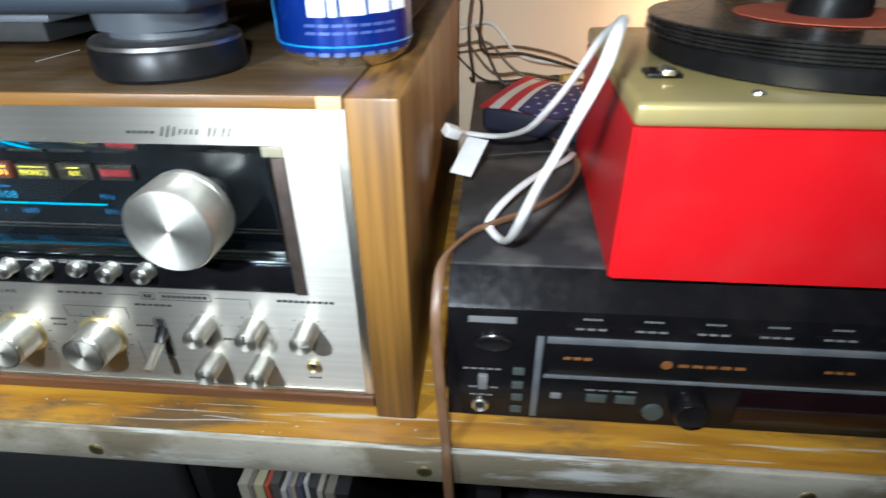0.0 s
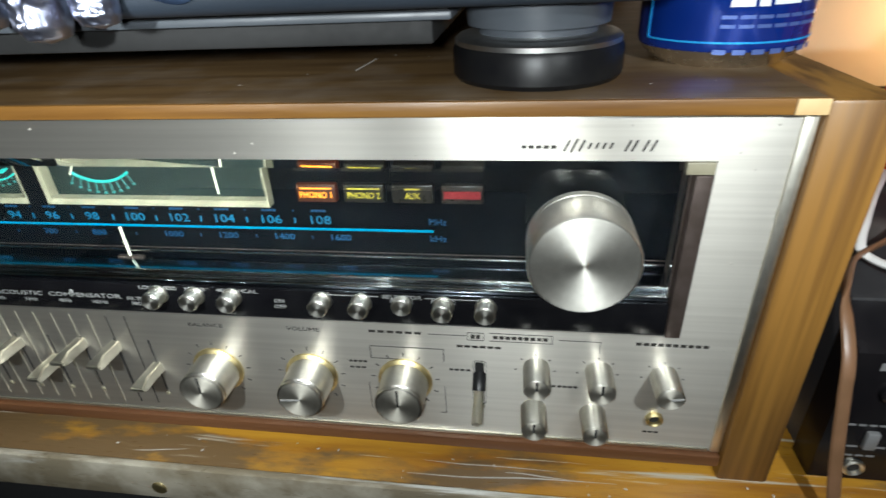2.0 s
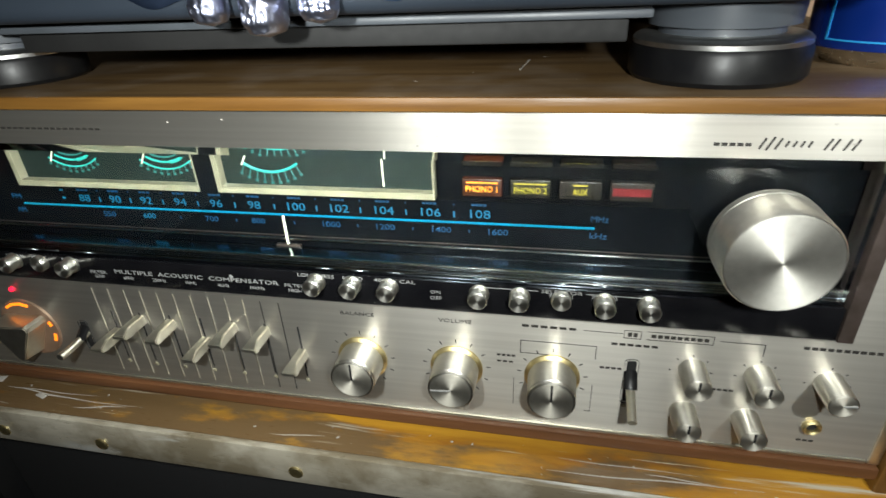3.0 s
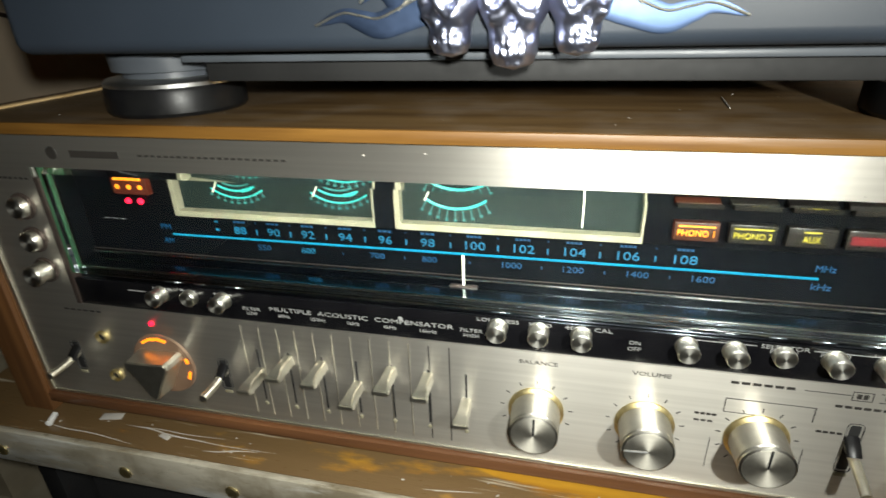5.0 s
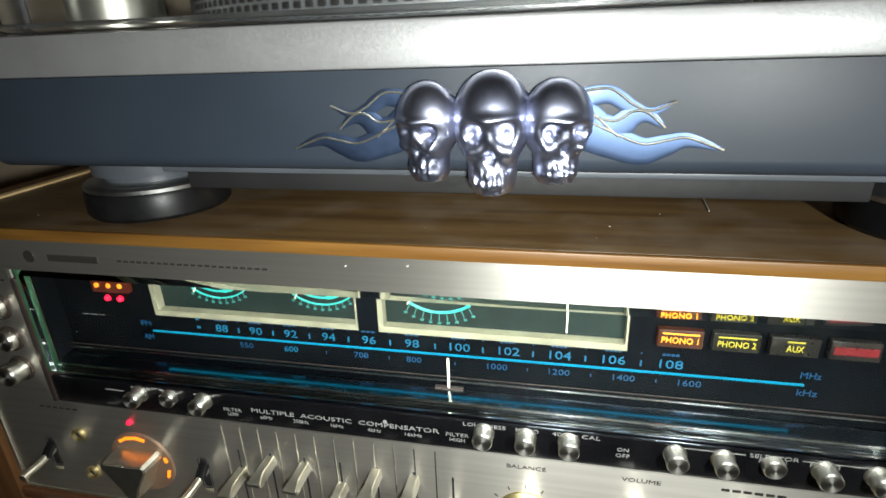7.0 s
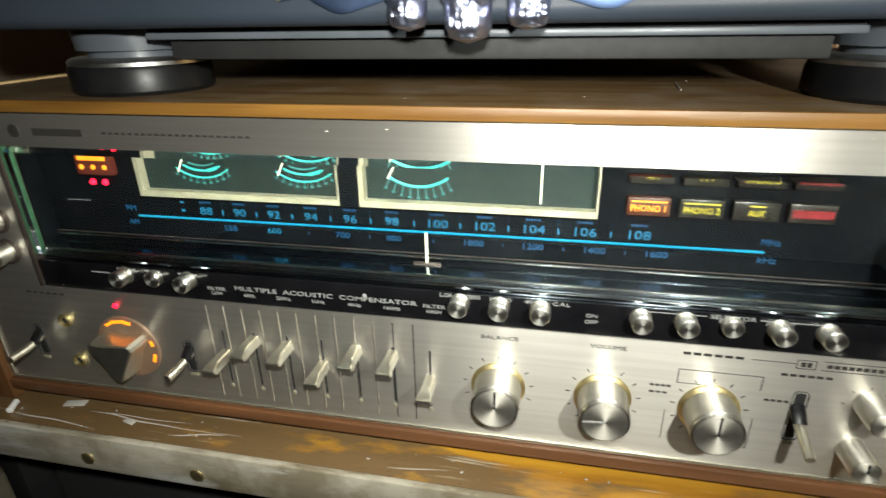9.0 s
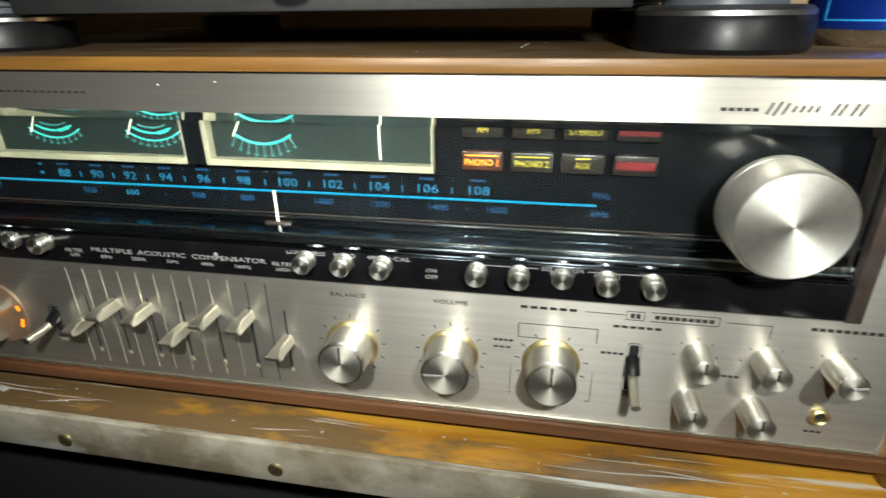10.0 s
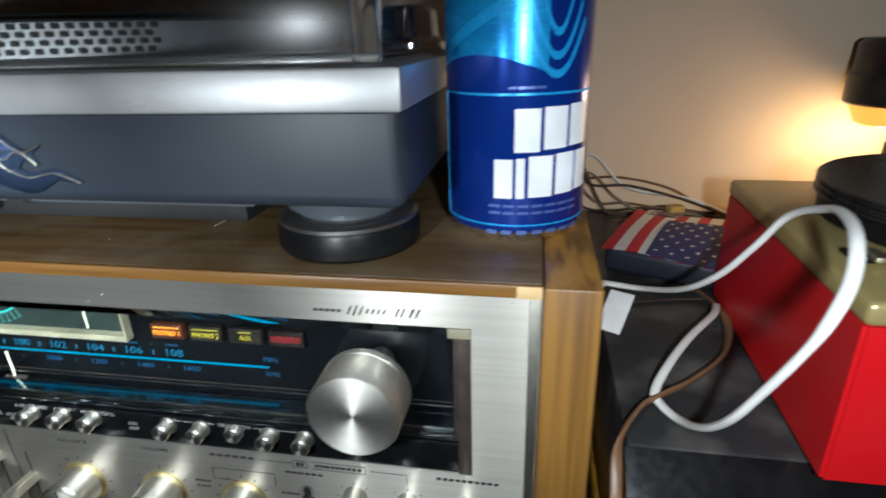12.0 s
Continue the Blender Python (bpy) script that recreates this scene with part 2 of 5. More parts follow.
RED = mat("glossy_red_leatherette", (0.66, 0.008, 0.012), (0.58, 0.006, 0.010), rough=0.36, scale=9, bump=0.12, bump_scale=500, rvar=0.1, dust=0.02)
GOLD = mat("gold_metal_plate", (0.60, 0.48, 0.19), (0.48, 0.38, 0.15), rough=0.32, metal=0.5, scale=12, dust=0.18)
VINYL = mat("black_vinyl", (0.012, 0.011, 0.010), (0.03, 0.027, 0.025), rough=0.25, scale=70)
LABEL = mat("orange_record_label", (0.62, 0.13, 0.06), (0.55, 0.10, 0.05), rough=0.6, scale=40)
WHITECORD = mat("white_cord_plastic", (0.80, 0.79, 0.76), (0.70, 0.69, 0.66), rough=0.42, scale=60)
BROWNCORD = mat("brown_cord_plastic", (0.20, 0.105, 0.055), (0.15, 0.08, 0.04), rough=0.4, scale=60)
DARKCORD = mat("dark_cord", (0.045, 0.030, 0.020), rough=0.5)
GREYCORD = mat("grey_cord", (0.22, 0.19, 0.14), rough=0.5)
YELLOWPLUG = mat("yellowed_plug", (0.62, 0.42, 0.13), rough=0.45)
PAPER = mat("paper", (0.80, 0.80, 0.78), (0.72, 0.72, 0.70), rough=0.8, scale=80)
FLAGRED = mat("flag_red_cloth", (0.62, 0.025, 0.04), (0.52, 0.02, 0.035), rough=0.7, scale=500)
FLAGWHITE = mat("flag_white_cloth", (0.82, 0.79, 0.75), (0.74, 0.70, 0.66), rough=0.7, scale=500)
FLAGBLUE = mat("flag_blue_cloth", (0.035, 0.04, 0.16), (0.025, 0.03, 0.12), rough=0.7, scale=500)
POUCH = mat("dark_pouch", (0.02, 0.022, 0.04), rough=0.5)
SHELF = layered("worn_varnished_board", ((0.52, 0.265, 0.026), (0.30, 0.125, 0.016)), (0.150, 0.092, 0.040), (0.54, 0.48, 0.36), (1, 9, 9), rough=0.34, wear=(0.515, 0.615), scuff=(0.60, 0.67), worn_end=(-0.15, 0.06))
EDGE = layered("worn_painted_edge", ((0.52, 0.48, 0.39), (0.38, 0.345, 0.27)), (0.22, 0.185, 0.125), (0.62, 0.62, 0.58), (1, 1, 3), rough=0.32)
PLASTER = mat("cream_wall_paint", (0.80, 0.65, 0.48), (0.75, 0.60, 0.44), rough=0.75, scale=5, bump=0.15, bump_scale=120)
PANELWALL = mat("tan_wall_panel", (0.40, 0.32, 0.24), (0.35, 0.28, 0.21), rough=0.7, scale=6, bump=0.15, bump_scale=90)
CEIL = mat("ceiling_paint", (0.6, 0.57, 0.52), rough=0.9, scale=8)
CARPET = mat("dark_carpet", (0.06, 0.05, 0.045), (0.04, 0.035, 0.03), rough=0.95, scale=300, bump=0.5)
CAVITY = mat("black_carcass", (0.007, 0.007, 0.008), (0.011, 0.011, 0.011), rough=0.6, scale=40)
GRILLE = mat("speaker_cloth", (0.006, 0.006, 0.007), (0.014, 0.014, 0.015), rough=0.9, scale=900, bump=0.6, bump_scale=1500)
CUSHION = mat("beige_upholstery", (0.34, 0.30, 0.22), (0.28, 0.24, 0.17), rough=0.9, scale=30, bump=0.4, bump_scale=500)
LAMPGLOW = mat("amber_shade_lit", (0.8, 0.45, 0.1), emit=(1.0, 0.50, 0.07), power=1.3)
LAMPBLACK = mat("black_lamp_metal", (0.015, 0.013, 0.012), (0.03, 0.025, 0.02), rough=0.35, scale=60)
DUSTSPECK = mat("lint", (0.50, 0.47, 0.42), rough=0.9)


# ---- mesh builders ----
def flatten(bm):
    """Keep the six broad faces of a bevelled box flat; only its edge strips are shaded round."""
    bm.faces.layers.int.new("flat_sides")
    broad = sorted(bm.faces, key=lambda f: -f.calc_area())[:6]
    for f in bm.faces:
        f.smooth = f not in broad
    return bm


def bx(x0, x1, y0, y1, z0, z1, bev=0.0, seg=2):
    bm = bmesh.new()
    bmesh.ops.create_cube(bm, size=1.0, matrix=Matrix.LocRotScale(((x0 + x1) / 2, (y0 + y1) / 2, (z0 + z1) / 2), None, (x1 - x0, y1 - y0, z1 - z0)))
    if bev:
        bmesh.ops.bevel(bm, geom=bm.edges[:], offset=bev, segments=seg, affect="EDGES", profile=0.5)
        flatten(bm)
    return bm


def lathe(profile, n=32, axis="z", cap=True):
    """Turned body. profile: (height, radius) pairs; along z, or for axis 'y' towards the viewer (minus y)."""
    bm = bmesh.new()
    rings = []
    for h, r in profile:
        ring = []
        for i in range(n):
            a = 2 * math.pi * i / n
            c, s = r * math.cos(a), r * math.sin(a)
            ring.append(bm.verts.new((c, s, h) if axis == "z" else (c, -h, s)))
        rings.append(ring)
    for lo, hi in zip(rings, rings[1:]):
        for i in range(n):
            bm.faces.new((lo[i], lo[(i + 1) % n], hi[(i + 1) % n], hi[i]))
    if cap:
        bm.faces.new(rings[0][::-1])
        bm.faces.new(rings[-1])
    bmesh.ops.recalc_face_normals(bm, faces=bm.faces[:])
    return bm


def spline(points, per=8):
    pts = [Vector(p) for p in points]
    pts = [2 * pts[0] - pts[1], *pts, 2 * pts[-1] - pts[-2]]
    out = []
    for i in range(1, len(pts) - 2):
        a, b, c, d = pts[i - 1:i + 3]
        for k in range(per):
            t = k / per
            out.append(0.5 * (2 * b + (c - a) * t + (2 * a - 5 * b + 4 * c - d) * t * t + (3 * b - a - 3 * c + d) * t ** 3))
    return out + [pts[-2]]


def tube(points, r, n=10, per=8, flat=1.0, up=(0, 0, 1), taper=None, bm=None):
    """A round or flat cord along a smooth curve. flat: height over width; taper(u) scales the section."""
    bm = bm or bmesh.new()
    path = spline(points, per)
    rings = []
    for i, p in enumerate(path):
        d = (path[min(i + 1, len(path) - 1)] - path[max(i - 1, 0)]).normalized()
        side = d.cross(Vector(up))
        side = side.normalized() if side.length > 1e-6 else Vector((1, 0, 0))
        top = side.cross(d).normalized()
        k = taper(i / (len(path) - 1)) if taper else 1.0
        rings.append([bm.verts.new(p + k * r * (math.cos(2 * math.pi * j / n) * side + flat * math.sin(2 * math.pi * j / n) * top)) for j in range(n)])
    for lo, hi in zip(rings, rings[1:]):
        for j in range(n):
            bm.faces.new((lo[j], lo[(j + 1) % n], hi[(j + 1) % n], hi[j]))
    bm.faces.new(rings[0][::-1])
    bm.faces.new(rings[-1])
    bmesh.ops.recalc_face_normals(bm, faces=bm.faces[:])
    return bm


def to_mesh(name, bm, material, smooth=True):
    me = bpy.data.meshes.new(name)
    kept_flat = "flat_sides" in bm.faces.layers.int
    bm.to_mesh(me)
    bm.free()
    me.materials.append(material)
    if smooth:
        if not kept_flat:
            me.shade_smooth()
        me.set_sharp_from_angle(angle=radians(35))
    return me


def part(name, bm, material, parent, label="", at=(0, 0, 0), turn=(0, 0, 0), smooth=True):
    me = bm if isinstance(bm, bpy.types.Mesh) else to_mesh(name, bm, material, smooth)
    ob = new(name, me)
    ob.parent = parent
    ob.location, ob.rotation_euler = at, [radians(a) for a in turn]
    return tagged(ob, label) if label else ob


def thing(name, label, category, at=(0, 0, 0), turn=0.0, group="", kind=""):
    ob = new(name)
    ob.empty_display_size = 0.02
    ob.location, ob.rotation_euler = at, (0, 0, radians(turn))
    return tagged(ob, label, category, group, kind)


def solid(name, bm, material, label, category, at=(0, 0, 0), turn=(0, 0, 0), kind="", group="", smooth=True):
    ob = part(name, bm, material, None, "", at, turn, smooth)
    return tagged(ob, label, category, group, kind)


def words(body, size, x, y, z, material, parent, name="lettering", width=None, thick=0.00012, align="CENTER"):
    """Raised lettering that faces the viewer, centred on (x, z)."""
    cu = bpy.data.curves.new(name, "FONT")
    cu.body, cu.size, cu.extrude, cu.align_x, cu.align_y = body, size, thick, align, "CENTER"
    cu.resolution_u = 2
    tmp = bpy.data.objects.new(name, cu)
    scene.collection.objects.link(tmp)
    bpy.context.view_layer.update()
    me = bpy.data.meshes.new_from_object(tmp.evaluated_get(bpy.context.evaluated_depsgraph_get()))
    bpy.data.objects.remove(tmp)
    me.materials.clear()
    me.materials.append(material)
    ob = part(name, me, material, parent, "", (x, y, z), (90, 0, 0))
    if width and me.vertices:
        xs = [v.co.x for v in me.vertices]
        ob.scale = (width / (max(xs) - min(xs)), 1, 1)
    return ob


def bars(n, x0, x1, z, h, y, material, parent, name="print_bar", gap=0.25, thick=0.0002):
    """Unreadable small print: a row of plain bars, one mesh."""
    bm = bmesh.new()
    step = (x1 - x0) / n
    for i in range(n):
        bmesh.ops.create_cube(bm, size=1.0, matrix=Matrix.LocRotScale((x0 + step * (i + 0.5), y, z), None, (step * (1 - gap), thick, h)))
    return part(name, bm, material, parent, smooth=False)


# ---- the room ----
def wall(name, x0, x1, y0, y1, z0, z1, material, label):
    return solid(name, bx(x0, x1, y0, y1, z0, z1), material, label, "wall", kind="structure", smooth=False)


wall("wall_back", -1.6, 1.8, 0.43, 0.53, -0.8, 1.7, PLASTER, "cream painted wall behind the stereo shelf")
wall("wall_left", -1.7, -1.6, -2.2, 0.53, -0.8, 1.7, PANELWALL, "tan painted side wall of the room")
wall("wall_right", 1.8, 1.9, -2.2, 0.53, -0.8, 1.7, PLASTER, "cream painted side wall of the room")
wall("wall_front", -1.6, 1.8, -2.3, -2.2, -0.8, 1.7, PLASTER, "cream wall on the far side of the room")
solid("floor", bx(-1.7, 1.9, -2.3, 0.53, -0.85, -0.8), CARPET, "dark carpeted floor of the room", "floor", kind="structure", smooth=False)
solid("ceiling", bx(-1.7, 1.9, -2.3, 0.53, 1.7, 1.75), CEIL, "plain off-white ceiling of the room", "ceiling", kind="structure", smooth=False)
solid("trim", bx(-0.83, -0.815, 0.418, 0.43, -0.8, 1.7, 0.002), PANELWALL, "narrow wooden strip over a joint in the wall", "trim", kind="structure")

# ---- the shelf ----
shelf = thing("shelf", "worn orange-brown varnished shelf board with a pale scuffed edge", "shelf")
part("board", bx(-0.375, 1.2, -0.0215, 0.425, -0.024, 0.0, 0.001), SHELF, shelf)
part("edge_strip", bx(-0.375, 1.2, -0.0265, -0.0217, -0.026, 0.0006, 0.0014), EDGE, shelf, "scuffed grey painted edge strip")
nail_mesh = to_mesh("nail", lathe([(0, 0.0045), (0.0006, 0.0044), (0.0011, 0.0036), (0.0008, 0.0026), (0.0010, 0.0012)], 16, "y"), BRASSY)
for nx in (-0.32, -0.225, -0.151, -0.02, 0.11, 0.31, 0.52):
    part("nail", nail_mesh, BRASSY, shelf, at=(nx, -0.0264, -0.0165))
part("back_panel", bx(-0.375, 1.2, 0.40, 0.42, -0.79, -0.024), CAVITY, shelf)
for sx in (-0.375, 0.34, 1.18):
    part("upright", bx(sx, sx + 0.018, 0.02, 0.40, -0.8, -0.024, 0.001), CAVITY, shelf)

# long pale scratches in the varnish
rng = random.Random(21)
for i in range(9):
    x0, y0, n = rng.uniform(-0.30, 0.24), rng.uniform(-0.019, -0.004), rng.uniform(0.03, 0.11)
    dy = rng.uniform(-0.006, 0.006)
    pts = [(x0 + n * u, min(-0.003, max(-0.0205, y0 + dy * u + 0.0006 * math.sin(9 * u + i))), 0.0) for u in (0, 0.3, 0.6, 1)]
    part("scratch", tube(pts, rng.uniform(0.00018, 0.00042), 5, 5, flat=0.3, taper=lambda u: 0.25 + math.sin(math.pi * min(max(u, 0), 1))), DUSTSPECK, shelf, "thin pale scratch")

# litter on the board
rng = random.Random(5)
bm = bmesh.new()
for i in range(34):
    s = rng.uniform(0.0003, 0.0011)
    m = Matrix.LocRotScale((rng.uniform(-0.36, 0.32), rng.uniform(-0.02, -0.001), s * 0.3), Euler((0, 0, rng.uniform(0, 3))), (s * rng.uniform(1, 2.4), s, s * 0.6))
    bmesh.ops.create_icosphere(bm, subdivisions=1, radius=0.6, matrix=m)
solid("paint_flakes", bm, DUSTSPECK, "pale paint flakes and crumbs scattered on the shelf", "litter", kind="stuff")
for lx, ly, lr, ls in ((-0.252, -0.0010, 12, 0.007), (-0.205, -0.010, -15, 0.004)):
    solid("paper_scrap", bx(-ls, ls, -ls * 0.4, ls * 0.4, 0.0, 0.0005, 0.0001), DUSTSPECK, "small torn scrap of dirty paper on the shelf", "litter", (lx, ly, 0.0004), (0, 0, lr), group="paper scraps")
solid("cigarette_end", lathe([(0, 0.0019), (0.009, 0.0020), (0.0091, 0.0018)], 12, "y"), PAPER, "short white paper stub lying beside the receiver", "litter", (-0.290, -0.008, 0.0022), (0, 0, 25))

# ---- the receiver ----
rec = thing("receiver", "vintage silver-faced stereo receiver in a walnut veneer cabinet, lit dial", "receiver")
TOP = 0.1924
part("top_panel", bx(-0.2955, 0.2785, -0.0012, 0.385, 0.1865, TOP, 0.0004), WALNUT, rec, "dusty dark walnut veneer top")
part("edge_banding", bx(-0.2955, 0.2785, -0.0042, -0.0014, 0.1865, TOP + 0.0001, 0.0008), BANDING, rec, "golden walnut edge banding")
part("joint_strip", bx(-0.2995, -0.2925, 0.0, 0.385, TOP - 0.0004, TOP + 0.0012, 0.0004), RAWWOOD, rec, "pale strip of bare wood along the cabinet edge")
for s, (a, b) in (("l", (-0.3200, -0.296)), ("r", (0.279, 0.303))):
    part("side_panel", bx(a, b, -0.004, 0.385, 0.0, TOP - 0.0006, 0.0015), WALNUT_LEFT if s == "l" else WALNUT_UP, rec, "walnut veneer side with upright grain")
part("bottom_trim", bx(-0.2955, 0.2785, -0.0035, 0.01, 0.0085, 0.0155, 0.001), WALNUT_TRIM, rec)
part("bottom_panel", bx(-0.295, 0.278, 0.012, 0.375, 0.010, 0.014), SLOT, rec)
part("back_cover", bx(-0.295, 0.278, 0.376, 0.383, 0.0145, 0.185), SLOT, rec)
part("veneer_chip", bx(0.268, 0.2786, -0.0050, -0.0040, 0.1868, TOP, 0.0003), RAWWOOD, rec, "patch of bare wood where veneer broke off")
for fx in (-0.2, 0.2):
    for fy in (0.03, 0.33):
        part("foot", lathe([(0, 0.014), (0.009, 0.016), (0.0098, 0.016)], 20), RUBBER, rec, at=(fx, fy, 0.0))

# face plate with its window cut through, of four bars round the opening
WX0, WX1, WZ0, WZ1 = -0.2485, 0.2485, 0.086, 0.1685
FX0, FX1, FZ0, FZ1 = -0.2955, 0.2785, 0.016, 0.1863
bm = bmesh.new()
for (x0, x1, z0, z1) in ((FX0, FX1, WZ1, FZ1), (FX0, FX1, FZ0, WZ0), (FX0, WX0, WZ0, WZ1), (WX1, FX1, WZ0, WZ1)):
    bmesh.ops.create_cube(bm, size=1.0, matrix=Matrix.LocRotScale(((x0 + x1) / 2, 0.0015, (z0 + z1) / 2), None, (x1 - x0, 0.003, z1 - z0)))
bmesh.ops.remove_doubles(bm, verts=bm.verts[:], dist=1e-6)
face = part("faceplate", bm, SILVER, rec, "brushed silver aluminium face", smooth=False)
part("bevel_strip", bx(0.2735, 0.2783, -0.0012, 0.0, FZ0 + 0.0005, FZ1 - 0.0005, 0.0005), SATIN, rec)
part("bevel_strip", bx(FX0 + 0.0003, FX0 + 0.004, -0.0012, 0.0, FZ0 + 0.0005, FZ1 - 0.0005, 0.0005), SATIN, rec)
part("bevel_strip", bx(FX0 + 0.005, FX1 - 0.006, -0.0011, 0.0, FZ0 + 0.0002, FZ0 + 0.0022, 0.0004), SATIN, rec)

# dial window
win = part("window_frame", bx(WX1 - 0.0065, WX1 - 0.0002, -0.0006, 0.020, WZ0, 0.1628, 0.0004), BROWNFRAME, rec, "bronze frame of the dial window")
part("frame_cap", bx(WX1 - 0.0105, WX1 - 0.0002, -0.0006, 0.004, 0.1632, WZ1 - 0.0004, 0.0004), IVORY, win)
part("frame_bar", bx(WX0 + 0.0002, WX0 + 0.0034, -0.0002, 0.020, WZ0, 0.1628, 0.0004), BROWNFRAME, win)
part("glass_edge", bx(WX0 + 0.0036, WX0 + 0.0062, 0.0006, 0.0085, 0.1062, 0.1682, 0.0003), GLASSEDGE, win, "pale green edge of the glass with light put in as a faint glow")
part("glass_edge", bx(WX1 - 0.0085, WX1 - 0.0068, 0.0034, 0.010, 0.1035, 0.1630, 0.0003), BROWNFRAME, win)
bm = bx(WX0 + 0.0064, WX1 - 0.0088, 0.0003, 0.0056, 0.1066, 0.1684)
bmesh.ops.bevel(bm, geom=[e for e in bm.edges if all(v.co.z > 0.16 and v.co.y < 0.002 for v in e.verts)], offset=0.0036, segments=1, affect="EDGES")
pane = part("window_glass", bm, GLASS, rec, "thick clear glass over the dial with a bevelled top edge", smooth=False)
pane.visible_shadow = False

dial = part("dial_panel", bx(WX0 + 0.001, WX1 - 0.001, 0.0225, 0.0245, 0.088, 0.184), DIAL, rec, "black dial with blue lit scales")
part("recess_side", bx(WX0 + 0.0036, WX0 + 0.0046, 0.011, 0.0224, 0.104, 0.168), DIAL, dial)
bm = bmesh.new()
prof = [(0.0224, 0.1118), (0.0078, 0.1096), (0.0076, 0.1080), (0.0060, 0.1074), (0.0058, 0.1058), (0.0032, 0.1050), (0.0032, 0.1030), (0.0224, 0.1030)]
va = [bm.verts.new((WX0 + 0.0064, y, z)) for y, z in prof]
vb = [bm.verts.new((WX1 - 0.0068, y, z)) for y, z in prof]
for i in range(len(prof)):
    j = (i + 1) % len(prof)
    bm.faces.new((va[i], va[j], vb[j], vb[i]))
bm.faces.new(va[::-1])
bm.faces.new(vb)
bmesh.ops.recalc_face_normals(bm, faces=bm.faces[:])
part("stepped_trim", bm, SHELFMETAL, dial, "dark stepped mirror trim below the scale", smooth=False)

# scales
YD = 0.0222
part("scale_line", tube([(-0.187, YD - 0.0002, 0.126), (-0.02, YD - 0.0002, 0.126), (0.137, YD - 0.0002, 0.126)], 0.0006, 10, 3), BLUELINE, dial, "glowing blue scale line")
part("trim_rod", tube([(WX0 + 0.007, 0.0076, 0.1086), (0.0, 0.0076, 0.1086), (WX1 - 0.0075, 0.0076, 0.1086)], 0.0011, 12, 3), BRIGHTCHROME, dial)
part("trim_rod", tube([(WX0 + 0.007, 0.0180, 0.1138), (0.0, 0.0180, 0.1138), (WX1 - 0.0075, 0.0180, 0.1138)], 0.0007, 12, 3), BRIGHTCHROME, dial)
fm = (("88", -0.144), ("90", -0.124), ("92", -0.104), ("94", -0.0828), ("96", -0.061), ("98", -0.0385), ("100", -0.0150), ("102", 0.0090), ("104", 0.0330), ("106", 0.0572), ("108", 0.0820))
for i, (txt, x) in enumerate(fm):
    words(txt, 0.0062, x, YD, 0.1305, BLUE, dial, "numeral", width=0.0072 if len(txt) == 2 else 0.0100)
    bars(3 if len(txt) == 2 else 4, x - 0.0038, x + 0.0038, 0.1356, 0.0011, YD, BLUEDIM, dial)
    if i < 10:
        x2 = (x + fm[i + 1][1]) / 2
        part("scale_tick", bx(x2 - 0.0004, x2 + 0.0004, YD - 0.0002, YD, 0.1288, 0.1318), BLUE, dial, smooth=False)
        part("scale_tick", bx(x2 - 0.0004, x2 + 0.0004, YD - 0.0002, YD, 0.1352, 0.1359), BLUEDIM, dial, smooth=False)
part("scale_tick", bx(-0.1590, -0.1568, YD - 0.0002, YD, 0.1298, 0.1312), BLUE, dial, smooth=False)
part("scale_tick", bx(-0.1590, -0.1568, YD - 0.0002, YD, 0.1348, 0.1358), BLUE, dial, smooth=False)
for txt, x in (("550", -0.131), ("600", -0.105), ("700", -0.066), ("800", -0.038), ("1000", 0.0035), ("1200", 0.0330), ("1400", 0.0625), ("1600", 0.0910)):
    words(txt, 0.0046, x, YD, 0.1213, BLUE if txt == "600" else BLUEDIM, dial, "numeral", width=0.0078 if len(txt) == 3 else 0.0098)
for x in (-0.085, -0.051, -0.017, 0.0185, 0.0480, 0.0770):
    part("scale_tick", bx(x - 0.0003, x + 0.0003, YD - 0.0002, YD, 0.1205, 0.1222), BLUEDIM, dial, smooth=False)
for txt, x, z in (("FM", -0.191, 0.1302), ("AM", -0.191, 0.1218), ("MHz", 0.139, 0.1306), ("kHz", 0.139, 0.1218)):
    words(txt, 0.0046, x, YD, z, BLUEDIM, dial, "lettering", width=0.0080 if len(txt) == 3 else 0.0062)
part("pointer", bx(-0.0196, -0.0184, 0.0150, 0.0158, 0.1120, 0.1285, 0.0002), POINTER, dial, "cream dial pointer")
part("pointer_slider", bx(-0.026, -0.012, 0.0148, 0.0172, 0.1104, 0.1118, 0.0003), BROWNFRAME, dial)
part("rail", bx(WX0 + 0.0065, WX1 - 0.007, 0.0190, 0.0196, 0.1150, 0.1154), BROWNFRAME, dial)
bars(3, -0.232, -0.216, 0.1335, 0.0006, YD, GREYPRINT, dial)


